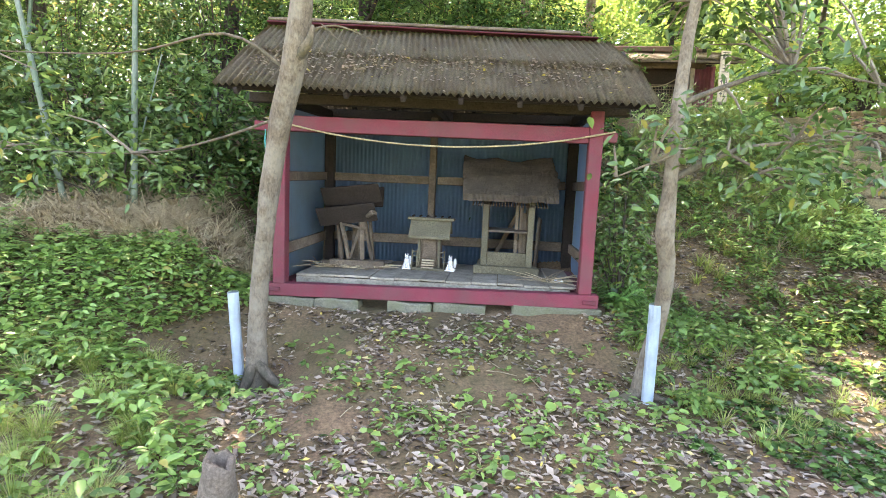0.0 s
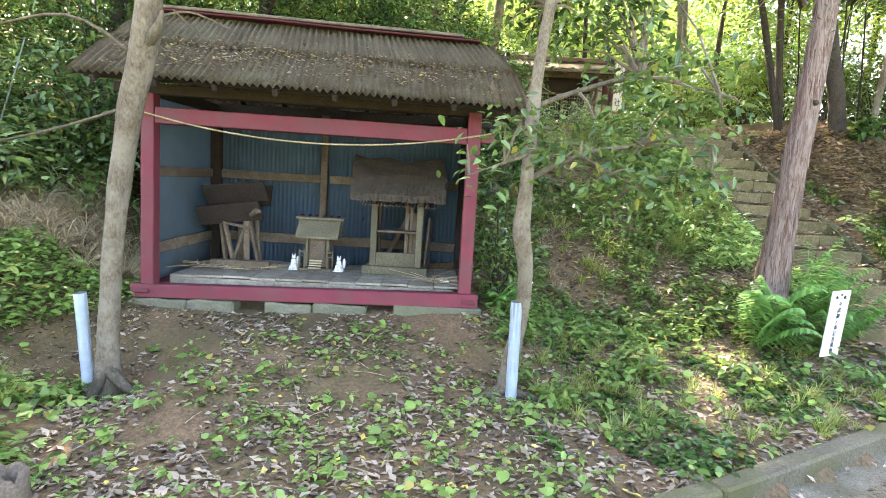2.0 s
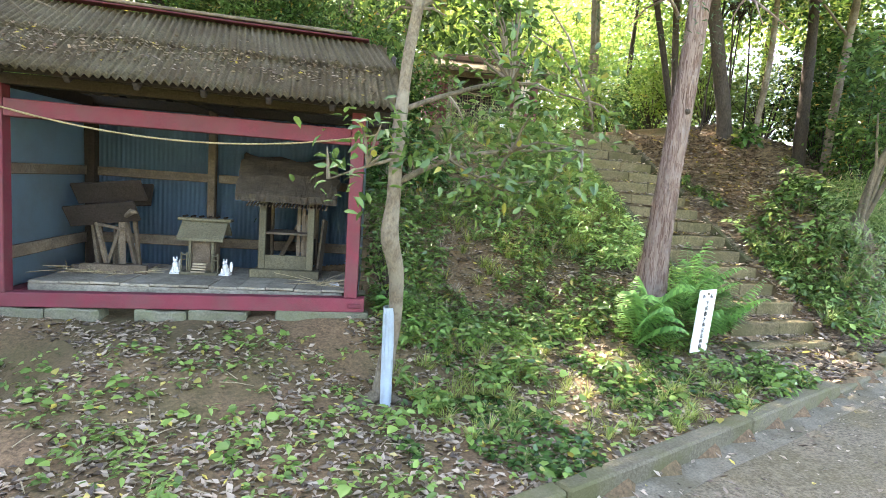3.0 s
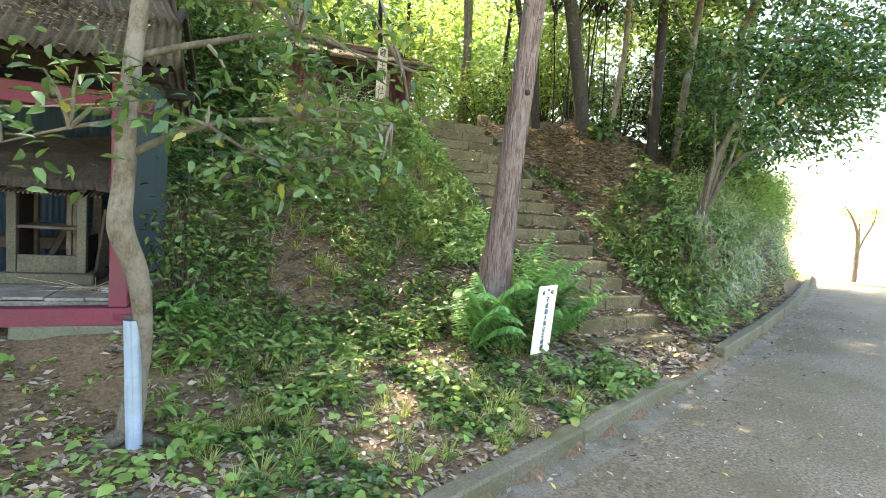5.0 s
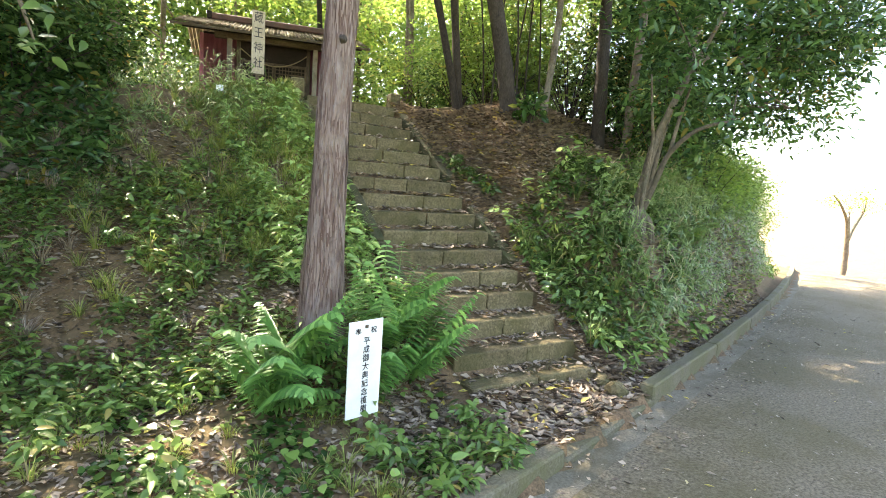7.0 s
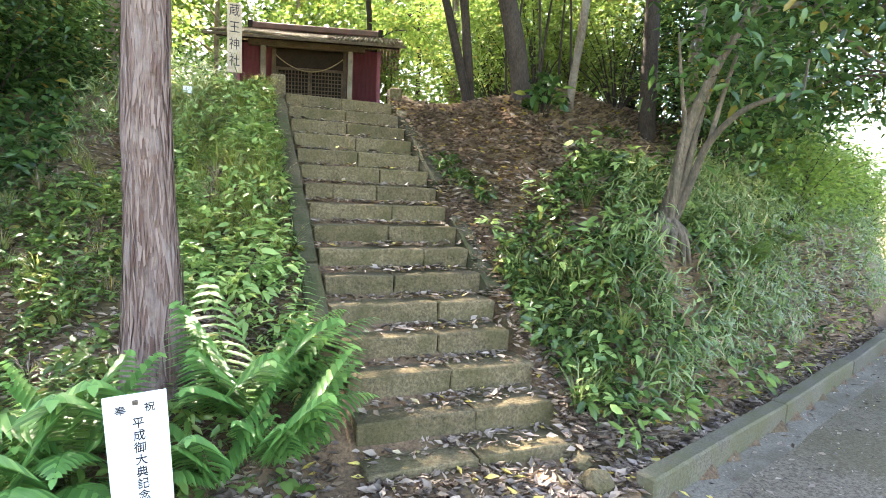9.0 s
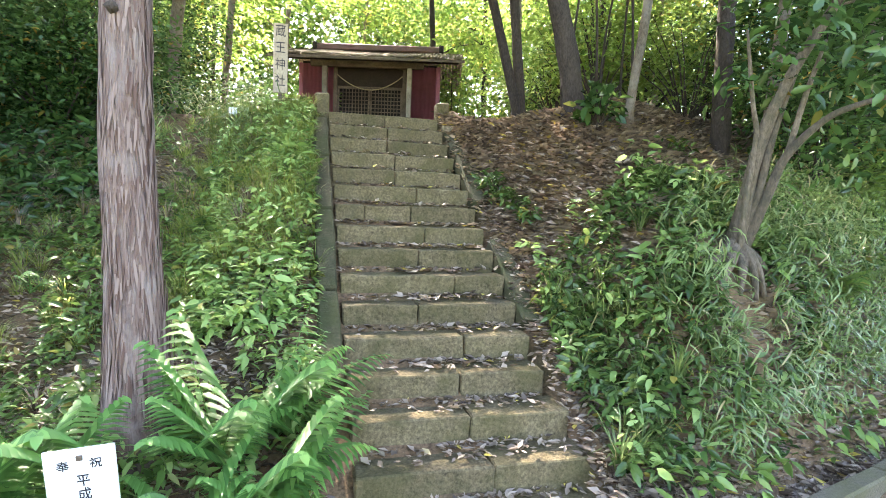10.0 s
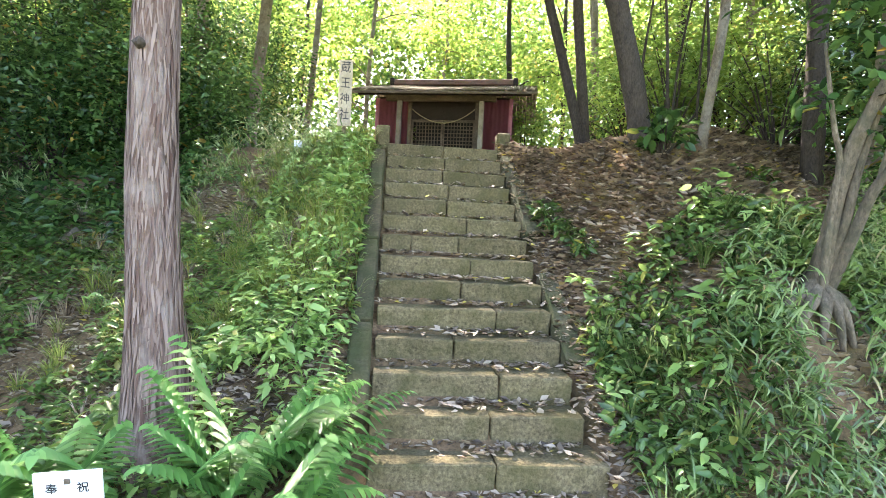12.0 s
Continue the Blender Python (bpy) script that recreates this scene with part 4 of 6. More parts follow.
# vinyl pipe stakes by the two small trees
for x, y, dx, h in ((-1.68, 4.55, -0.05, 0.82), (1.408, 3.705, -0.03, 0.76)):
    z = land(x, y) - 0.1
    bm = tube([(0, 0, 0), (dx, 0, h + 0.1)], [0.043, 0.043], 20, cap=False)
    bmesh.ops.solidify(bm, geom=bm.faces[:], thickness=0.006)
    o = tagged(part("vinyl_pipe_stake", bm, M_PIPE, smooth=True), "upright pale blue vinyl pipe beside a small tree", "pipe", group="pipe stakes by the small trees")
    o.matrix_basis = pose(x, y, z, 3, 0, 0)


# ---- trees and plants ----
def tree(name, trunk, radii, label, bark, crown=None, limbs=(), sides=12, category="tree", group="", knobby=0.25, limb_bark=None, ridges=0.0):
    """trunk and limbs: lists of points; crown: (blobs, clumps, per, spread, leaf length, leaf width, material, shape)."""
    ob = empty(name, pose(*trunk[0]), label, category, group)
    base = Vector(trunk[0])
    rel = [Vector(p) - base for p in trunk]
    p, r = smooth_path(rel, radii, 7)
    part("trunk", tube(p, r, sides, None, knobby, base.x, True, ridges), bark, ob, smooth=True)
    for pts, rr in limbs:
        p, r = smooth_path([Vector(q) - base for q in pts], rr, 5)
        part("limb", tube(p, r, 7, None, 0.3, base.y), limb_bark or bark, ob, smooth=True)
    if crown:
        blobs, clumps, per, spread, ll, lw, mat_, shape = crown
        P, D, N, C = crown_points(blobs, clumps, per, spread)
        n = len(P)
        c = leaf_mesh("crown", P - np.array(base), D, N, ll * RNG.uniform(0.7, 1.25, n), lw * RNG.uniform(0.75, 1.2, n), mat_, shape, ob)
        # twigs from the limbs towards the clumps
        bm = bmesh.new()
        tops = [Vector(q) - base for pts, _ in limbs for q in pts[1:]] + rel[-2:]
        for q in C[:: max(1, len(C) // 60)]:
            q = Vector(q) - base
            o = min(tops, key=lambda a: (a - q).length)
            mid = (o + q) / 2 + Vector((0, 0, 0.12 * (o - q).length))
            tube([o, mid, q], [0.014, 0.009, 0.004], 5, bm, cap=False)
        tagged(part("twig_mass", bm, bark, ob), kind="stuff")
    return ob


# two small trees before the shed
tree("small_tree", [(-1.59, 4.55, -0.22), (-1.563, 4.53, -0.02), (-1.543, 4.49, 0.31), (-1.516, 4.46, 0.78), (-1.466, 4.41, 1.23), (-1.411, 4.37, 1.66), (-1.329, 4.3, 2.08), (-1.245, 4.25, 2.44), (-1.205, 4.22, 2.7), (-1.18, 4.18, 2.95), (-1.1, 4.0, 3.7), (-0.9, 3.9, 4.8)],
     [0.13, 0.1, 0.075, 0.07, 0.071, 0.072, 0.078, 0.092, 0.086, 0.075, 0.055, 0.02], "slender grey-barked tree leaning before the shed", M_BARK,
     ([(-1.3, 3.8, 4.4, 1.6, 1.3, 0.8), (-3.9, 5.4, 1.75, 1.0, 0.6, 0.3), (-2.9, 5.2, 1.7, 0.7, 0.5, 0.3), (-4.4, 5.4, 2.6, 1.0, 0.6, 0.3), (-2.7, 5.0, 2.05, 0.6, 0.4, 0.2)], 300, 12, 0.11, 0.105, 0.048, L_YOUNG, "broad"),
     [([(-1.27, 4.27, 2.36), (-1.75, 4.35, 2.62), (-2.6, 4.7, 2.5), (-4.2, 5.3, 2.55)], [0.013, 0.01, 0.007, 0.004]),
      ([(-1.34, 4.31, 2.05), (-1.9, 4.45, 1.85), (-2.6, 4.9, 1.75), (-3.9, 5.3, 1.75)], [0.013, 0.01, 0.007, 0.004]),
      ([(-1.22, 4.2, 2.46), (-1.13, 4.14, 2.56), (-1.1, 4.12, 2.67)], [0.045, 0.032, 0.008]),
      ([(-1.18, 4.18, 2.62), (-0.95, 4.2, 2.7), (-0.68, 4.2, 2.62)], [0.012, 0.007, 0.003]),
      ([(-1.05, 4.19, 2.7), (-0.9, 4.2, 2.58), (-0.75, 4.2, 2.48)], [0.006, 0.005, 0.002]),
      ([(-1.54, 4.46, 0.12), (-1.45, 4.44, 0.02), (-1.34, 4.42, -0.06), (-1.15, 4.38, -0.06)], [0.05, 0.045, 0.032, 0.012]),
      ([(-1.57, 4.46, 0.1), (-1.61, 4.42, -0.03), (-1.68, 4.38, -0.13), (-1.76, 4.34, -0.18)], [0.05, 0.045, 0.032, 0.012])], limb_bark=M_TAN)
tree("small_tree", [(1.33, 3.82, -0.12), (1.38, 3.8, 0.08), (1.413, 3.74, 0.45), (1.439, 3.69, 0.72), (1.392, 3.58, 1.07), (1.308, 3.51, 1.336), (1.322, 3.52, 1.58), (1.33, 3.53, 1.81), (1.348, 3.555, 2.15), (1.387, 3.59, 2.53), (1.445, 3.62, 2.9), (1.6, 3.6, 4.2)],
     [0.1, 0.072, 0.056, 0.052, 0.054, 0.062, 0.05, 0.047, 0.043, 0.041, 0.036, 0.015], "crooked grey-barked tree with glossy evergreen leaves", M_BARK,
     ([(2.25, 3.45, 2.0, 0.5, 0.4, 0.34), (2.4, 3.55, 2.5, 0.55, 0.4, 0.26), (1.4, 3.3, 2.0, 0.4, 0.25, 0.22), (2.65, 3.6, 1.75, 0.3, 0.3, 0.2), (1.8, 3.9, 3.2, 0.8, 0.6, 0.5), (0.93, 3.35, 1.72, 0.2, 0.2, 0.26), (2.85, 3.6, 2.3, 0.28, 0.25, 0.16), (1.95, 3.45, 1.7, 0.35, 0.3, 0.22)], 230, 11, 0.1, 0.092, 0.042, L_YOUNG, "broad"),
     [([(1.33, 3.53, 1.7), (1.7, 3.5, 1.9), (2.2, 3.5, 2.0), (2.8, 3.5, 2.05)], [0.022, 0.018, 0.012, 0.005]),
      ([(1.35, 3.56, 2.2), (1.7, 3.6, 2.35), (2.2, 3.6, 2.5), (2.9, 3.6, 2.45)], [0.022, 0.018, 0.012, 0.005]),
      ([(1.34, 3.54, 1.9), (1.25, 3.45, 1.85), (1.1, 3.38, 1.8), (0.85, 3.35, 1.7)], [0.016, 0.012, 0.008, 0.004]),
      ([(1.7, 3.5, 1.9), (1.9, 3.4, 1.78), (2.1, 3.42, 1.7)], [0.012, 0.008, 0.004]),
      ([(1.37, 3.78, 0.12), (1.24, 3.72, 0.09), (1.05, 3.7, 0.06)], [0.05, 0.038, 0.02]),
      ([(1.4, 3.78, 0.1), (1.5, 3.7, 0.08), (1.66, 3.66, 0.05)], [0.045, 0.035, 0.016])], limb_bark=M_TAN)

# the cedar by the steps
cedar = tree("cedar_tree", [(4.58, 4.53, 0.42), (4.56, 4.5, 0.8), (4.555, 4.47, 1.1), (4.55, 4.42, 1.55), (4.545, 4.37, 2.1), (4.57, 4.31, 3.0), (4.62, 4.25, 4.5), (4.66, 4.2, 7.0), (4.66, 4.2, 10.0)],
     [0.23, 0.16, 0.13, 0.112, 0.103, 0.093, 0.085, 0.06, 0.03], "straight cedar with stringy reddish-grey bark above ferns", M_CEDAR,
     ([(4.4, 4.2, 3.55, 1.0, 0.9, 0.35), (4.6, 4.5, 6.0, 1.5, 1.5, 1.6), (4.6, 4.5, 8.5, 1.1, 1.1, 1.6)], 260, 22, 0.16, 0.075, 0.012, L_CEDAR, "diamond"),
     [([(4.5, 4.45, 3.6), (4.1, 4.2, 3.65), (3.6, 4.0, 3.5)], [0.02, 0.014, 0.005]), ([(4.6, 4.4, 3.9), (5.0, 4.1, 3.8), (5.4, 3.9, 3.5)], [0.02, 0.014, 0.005])], 112, knobby=0.12, ridges=0.1)
# peeling strips of bark
bm = bmesh.new()
rng = random.Random(5)
CZ = [0.42, 0.8, 1.1, 1.55, 2.1, 3.0, 4.5]
for _ in range(2600):
    a, z = rng.uniform(0, 6.28), rng.uniform(0.75, 4.3)
    r = float(np.interp(z, CZ, [0.23, 0.16, 0.13, 0.112, 0.103, 0.093, 0.085]))
    cx, cy = float(np.interp(z, CZ, [4.58, 4.56, 4.555, 4.55, 4.545, 4.57, 4.62])) - 4.58, float(np.interp(z, CZ, [4.53, 4.5, 4.47, 4.42, 4.37, 4.31, 4.25])) - 4.53
    l, w = rng.uniform(0.08, 0.4), rng.uniform(0.005, 0.014)
    r0, r1 = r + 0.003 + rng.uniform(0, 0.009), r + 0.003
    lean_ = rng.uniform(-0.15, 0.15) * l
    rows3 = []
    for dz, rr, ww in ((0, r0, 0.45), (0.25, r0 * 0.98 + r1 * 0.02, 1.0), (0.8, r1, 0.9), (1.0, r1, 0.3)):
        rows3.append([bm.verts.new((cx + math.cos(a + (s_ * w * ww + lean_ * dz) / r) * rr, cy + math.sin(a + (s_ * w * ww + lean_ * dz) / r) * rr, z - 0.42 + l * dz)) for s_ in (-0.5, 0.5)])
    for q0, q1 in zip(rows3, rows3[1:]):
        bm.faces.new((q0[0], q0[1], q1[1], q1[0]))
tagged(part("peeling_bark", bm, M_FLAKE, cedar), "loose peeling bark strips", kind="stuff")
bm = bmesh.new()
bmesh.ops.create_icosphere(bm, subdivisions=2, radius=0.028)
o = part("knot", rough_up(bm, 0.012, 40, 3), M_DARKBARK, cedar, "dark broken branch knot")
o.matrix_basis = pose(-0.045, -0.3, 2.22)

# the leaning tree on the right bank
ROOT_Z = 1.56
leaning = tree("leaning_tree", [(8.42, 4.9, 0.75), (8.42, 4.88, 1.5), (8.42, 4.83, 1.75), (8.42, 4.75, 2.1), (8.43, 4.68, 2.45), (8.5, 4.6, 2.75), (8.75, 4.5, 3.3), (9.2, 4.4, 4.1)],
     [0.15, 0.095, 0.06, 0.048, 0.042, 0.036, 0.026, 0.012], "leaning many-stemmed evergreen rooted on the bank", M_TAN,
     ([(8.62, 4.35, 2.95, 0.34, 0.26, 0.3), (8.95, 4.25, 2.95, 0.4, 0.3, 0.36), (8.5, 4.4, 3.3, 0.4, 0.3, 0.3), (8.62, 4.75, 2.95, 0.4, 0.35, 0.36), (8.95, 4.7, 2.95, 0.4, 0.35, 0.3), (9.4, 4.6, 3.3, 0.6, 0.5, 0.45), (10.2, 4.5, 3.9, 1.3, 0.9, 0.7), (8.6, 4.8, 3.9, 0.7, 0.7, 0.5), (11.6, 4.6, 4.4, 1.6, 1.2, 0.9), (9.4, 4.8, 2.45, 0.45, 0.4, 0.35), (12.6, 5.4, 3.6, 1.2, 0.9, 0.8), (10.6, 5.1, 2.9, 0.8, 0.5, 0.5)], 900, 13, 0.15, 0.12, 0.052, L_BROAD, "broad"),
     [([(8.41, 4.8, 1.5), (8.38, 4.74, 1.95), (8.38, 4.69, 2.4), (8.3, 4.66, 2.62), (8.2, 4.65, 3.1)], [0.03, 0.021, 0.018, 0.015, 0.008]),
      ([(8.45, 4.84, 1.55), (8.52, 4.7, 2.0), (8.56, 4.6, 2.28), (8.64, 4.42, 2.5), (8.78, 4.3, 2.6), (9.05, 4.2, 2.68)], [0.05, 0.034, 0.03, 0.024, 0.02, 0.01]),
      ([(8.56, 4.6, 2.27), (8.61, 4.55, 2.65), (8.7, 4.5, 3.05)], [0.022, 0.018, 0.01]),
      ([(8.43, 4.82, 1.7), (8.47, 4.72, 2.05), (8.5, 4.65, 2.5), (8.62, 4.6, 2.95)], [0.035, 0.03, 0.024, 0.012]),
      ([(8.75, 4.5, 3.3), (9.6, 4.6, 3.55), (10.6, 4.7, 3.7), (11.8, 4.8, 4.1)], [0.03, 0.026, 0.02, 0.01]),
      ([(9.6, 4.6, 3.55), (10.3, 4.5, 3.2), (10.9, 4.5, 3.1)], [0.018, 0.014, 0.007])]
     , knobby=0.5)

# gnarled roots that grip the bank under the leaning tree
for i, (dx, dy, dz, r) in enumerate(((-0.5, -0.1, -0.08, 0.05), (-0.36, -0.22, -0.16, 0.04), (-0.14, -0.26, -0.2, 0.038), (0.02, -0.28, -0.24, 0.034), (0.16, -0.22, -0.22, 0.04), (0.36, -0.1, -0.14, 0.036), (-0.2, 0.1, 0.0, 0.04))):
    p, r_ = smooth_path([(0, 0, 0.12), (dx * 0.25, dy * 0.35, 0.02), (dx * 0.5, dy * 0.6, dz * 0.4), (dx * 0.8, dy * 0.75, dz * 0.8 - 0.1)], [r * 0.9, r * 1.1, r * 0.8, r * 0.35], 5)
    o = part("root", tube(p, r_, 8, None, 0.5, i * 1.7), M_TAN, leaning, smooth=True)
    o.matrix_basis = pose(0.0, -0.06, ROOT_Z - 0.75)

WOODS = "woodland trees on the hill"


def forest_tree(x, y, h, r, lean=(0, 0), bark=M_DARKBARK, leaf=L_SPRING, low=0.45, spread=2.0, clumps=330, ll=0.14, label="tall woodland tree with light-green spring leaves", sun_block=(), bend=2):
    z = land(min(28, x), min(29, y)) - 0.15
    rng = random.Random(int(x * 91 + y * 37))
    top = (x + lean[0], y + lean[1], z + h)
    mid = lambda t: (x + lean[0] * t ** bend + rng.uniform(-0.16, 0.16), y + lean[1] * t ** bend, z + h * t)
    trunk = [(x, y, z), (x, y, z + 0.35), mid(0.25), mid(0.5), mid(0.75), top]
    limbs, blobs = [], []
    for k in range(6):
        t = rng.uniform(low, 0.95)
        a = rng.uniform(0, 6.28)
        l = spread * rng.uniform(0.5, 1.0) * (1.25 - t * 0.5)
        p0 = Vector(mid(t))
        p1 = p0 + Vector((math.cos(a) * l, math.sin(a) * l, l * 0.35))
        limbs.append(([p0, (p0 + p1) / 2 + Vector((0, 0, 0.2)), p1], [r * 0.35, r * 0.22, r * 0.08]))
        blobs.append((p1.x, p1.y, p1.z, spread * 0.55, spread * 0.55, spread * 0.3))
    # Unseen boughs and leaf masses added overhead to keep sun off the ground.
    for q in sun_block:
        p0, p1 = Vector(mid(0.55)), Vector(q)
        limbs.append(([p0, (p0 + p1) / 2 + Vector((0, 0, 0.3)), p1], [r * 0.4, r * 0.25, r * 0.1]))
        blobs.append((p1.x, p1.y, p1.z, 1.6, 1.2, 0.45))
    blobs.append((top[0], top[1], top[2], spread * 0.7, spread * 0.7, spread * 0.5))
    return tree("woodland_tree", trunk, [r * 1.5, r, r * 0.9, r * 0.75, r * 0.55, r * 0.2], label, bark,
                (blobs, clumps, 16, 0.26, ll, ll * 0.5, leaf, "diamond"), limbs, 9, group=WOODS)


# (x, y, height, radius, lean, bark, leaf, low, spread)
# The listed bough ends lie out of view and shade lane and foreground.
forest_tree(8.2, 7.05, 9, 0.12, (-2.2, 0.4), M_DARKBARK, L_SPRING, 0.55, 2.0, 3300, sun_block=((7.4, 5.0, 6.2), (9.4, 5.8, 6.3), (6.0, 6.4, 6.5), (8.0, 7.8, 6.6), (5.2, 4.6, 6.4), (6.7, 8.1, 6.3), (7.3, 8.4, 6.5), (4.6, 6.8, 6.6), (6.2, 7.4, 6.8), (3.8, 7.6, 6.7), (4.9, 8.2, 6.8), (7.6, 6.4, 6.7), (9.2, 7.2, 6.8)), bend=1)
forest_tree(7.86, 7.9, 8, 0.06, (-2.3, 0.2), M_DARKBARK, L_SPRING, 0.6, 2.0, 480, bend=1)
forest_tree(7.95, 7.95, 8, 0.065, (-0.6, 0.2), M_DARKBARK, L_SPRING, 0.5, 1.7, bend=1)
forest_tree(8.9, 7.02, 7, 0.055, (0.3, 0), M_BARK, L_SPRING, 0.45, 1.8)
forest_tree(10.2, 7.1, 8, 0.11, (0.2, 0.5), M_DARKBARK, L_BROAD, 0.5, 2.0, 380, label="dark-trunked evergreen on the bank top")
forest_tree(10.8, 7.0, 8, 0.08, (0.6, -0.6), M_BARK, L_BROAD, 0.3, 2.2, 560, label="evergreen tree overhanging the lane", sun_block=((11.4, 5.2, 6.0), (10.4, 7.2, 6.6), (13.0, 6.0, 6.2)))
forest_tree(12.5, 7.2, 7, 0.1, (0.8, -1.0), M_BARK, L_SPRING, 0.3, 2.2)
forest_tree(15.0, 8.4, 8, 0.12, (0.8, -0.8), M_BARK, L_SPRING, 0.25, 2.4)
forest_tree(3.4, 10.63, 9, 0.1, (0.9, 0.2), M_BARK, L_SPRING, 0.5, 2.0, 520, sun_block=((2.5, 9.0, 6.7), (1.2, 8.6, 6.7), (3.2, 7.8, 6.7), (2.2, 7.6, 6.6)))
forest_tree(2.6, 11.2, 8, 0.11, (-0.9, 0.2), M_BARK, L_SPRING, 0.4, 1.8, 190)
forest_tree(1.0, 10.5, 8, 0.13, (0.2, -0.3), M_DARKBARK, L_BROAD, 0.25, 2.2, 900, label="dark evergreen tree behind the shed", sun_block=((-0.2, 8.8, 6.5), (-1.6, 8.4, 6.4), (0.6, 7.6, 6.4), (-3.0, 8.8, 6.6), (-4.4, 8.2, 6.5)))
forest_tree(-0.8, 9.3, 8, 0.12, (0.2, 0.2), M_DARKBARK, L_BROAD, 0.25, 2.2, label="dark evergreen tree behind the shed")
forest_tree(-3.0, 9.4, 8, 0.12, (0.1, 0.0), M_DARKBARK, L_BROAD, 0.2, 2.2, label="dark evergreen tree above the bamboo")
forest_tree(-5.5, 9.2, 9, 0.13, (0.0, 0.0), M_DARKBARK, L_BROAD, 0.2, 2.3, label="dark evergreen tree above the bamboo")
forest_tree(-8.0, 8.2, 9, 0.13, (0.0, 0.0), M_DARKBARK, L_BROAD, 0.15, 2.4, label="dark evergreen tree above the bamboo")
# Two tall trees added so their unseen high crowns hold back the sun.
forest_tree(3.6, 14.6, 11, 0.08, (0.9, 0.4), M_BARK, L_SPRING, 0.62, 2.6, 210)
forest_tree(10.2, 13.6, 11, 0.08, (-0.8, 0.2), M_BARK, L_SPRING, 0.68, 2.8, 260)
for i, (x, y, h) in enumerate(((0.2, 16.5, 10), (4.9, 18, 11), (9.0, 17, 10), (10.3, 14, 10), (10.5, 10.5, 9), (12.4, 11.5, 10), (13.5, 16, 11), (-0.8, 15.8, 10), (-1.5, 13, 10), (-5, 13, 10), (15.5, 12.5, 10), (18.5, 12, 9), (2.8, 19, 12), (7.2, 21, 12), (11.5, 20, 12), (-9.5, 12, 10))):
    forest_tree(x, y, h, 0.06 + 0.015 * (i % 4), (0.5 * math.sin(i * 2), 0.3 * math.cos(i)), M_BARK if i % 2 else M_DARKBARK, L_SPRING, 0.2 if i % 3 else 0.4, 2.6, 330, 0.2)


for i, (x, y) in enumerate(((8.55, 7.9), (8.7, 8.3), (9.05, 8.0), (9.3, 7.6), (8.75, 7.5), (9.5, 8.2))):
    z = land(x, y) - 0.1
    rng = random.Random(i)
    dx = rng.uniform(-0.4, 0.4)
    tree("sapling", [(x, y, z), (x + dx * 0.2, y, z + 1.0), (x + dx * 0.7, y, z + 2.2), (x + dx, y, z + 3.6)], [0.018, 0.016, 0.012, 0.006], "thin bare-stemmed sapling with light-green leaves", M_DARKBARK,
         ([(x + dx * 0.8, y, z + 3.0, 0.6, 0.5, 0.7)], 26, 10, 0.14, 0.09, 0.045, L_LIME, "diamond"), sides=6, group="saplings on the bank top")


def shrub(x, y, rx, ry, rz, clumps, leaf, ll, lw, label, shape="broad", z=None, per=12, spread=0.13):
    z0 = land(min(28, x), min(29, y)) if z is None else z
    ob = empty("shrub", pose(x, y, z0 - 0.05), label, "shrub", "undergrowth shrubs")
    blobs = [(0, 0, rz * 0.9, rx, ry, rz * 0.85), (rx * 0.5, 0.1, rz * 0.6, rx * 0.6, ry * 0.7, rz * 0.6), (-rx * 0.5, -0.1, rz * 0.7, rx * 0.6, ry * 0.7, rz * 0.6)]
    P, D, N, C = crown_points(blobs, int(clumps * 1.4), per, spread, 0.3)
    P[:, 2] = np.maximum(P[:, 2], 0.04)
    n = len(P)
    leaf_mesh("foliage", P, D, N, ll * RNG.uniform(0.7, 1.25, n), lw * RNG.uniform(0.75, 1.2, n), leaf, shape, ob)
    bm = bmesh.new()
    for q in C[:: max(1, len(C) // 16)]:
        q = Vector(q)
        q.z = max(q.z, 0.1)
        tube([(q.x * 0.1, q.y * 0.1, 0), (q.x * 0.5, q.y * 0.5, q.z * 0.6), q], [0.014, 0.01, 0.004], 5, bm, cap=False)
    tagged(part("stem_mass", bm, M_DARKBARK, ob), kind="stuff")
    return ob


shrub(1.82, 5.15, 0.25, 0.3, 0.8, 50, L_YOUNG, 0.085, 0.038, "young evergreen shrub beside the shed wall", per=9, spread=0.1)
EVG = "glossy evergreen shrub with yellow-green young leaves"
shrub(-3.0, 7.7, 1.0, 0.6, 1.0, 190, L_YOUNG, 0.12, 0.055, EVG)
shrub(-4.6, 7.6, 1.0, 0.7, 1.15, 200, L_YOUNG, 0.12, 0.055, EVG)
shrub(-3.6, 6.9, 1.3, 0.4, 0.75, 80, L_YOUNG, 0.11, 0.05, "evergreen bush with glossy lime young leaves")
shrub(-1.9, 8.0, 0.8, 0.6, 1.1, 150, L_YOUNG, 0.12, 0.055, EVG)
shrub(-6.4, 7.9, 1.1, 0.8, 1.3, 190, L_YOUNG, 0.12, 0.055, EVG)

for i, (x, y) in enumerate(((2.4, 11.8), (2.6, 13.4), (10.6, 13.4), (10.6, 11.8), (10.6, 9.2), (9.9, 9.8), (1.6, 10.8), (0.2, 11.6), (-1.8, 10.4), (12.0, 9.4), (13.5, 9.0), (9.0, 15.0), (4.2, 15.6), (11.5, 13.2), (6.6, 17.0), (-4.0, 10.4), (-7.0, 10.0), (14.6, 8.2), (16.5, 9.0))):
    shrub(x, y, 1.1, 0.9, 1.0 + 0.2 * (i % 3), 130, L_SPRING if i % 3 else L_BROAD, 0.12, 0.055, "leafy woodland shrub under the trees", "diamond", per=14, spread=0.17)
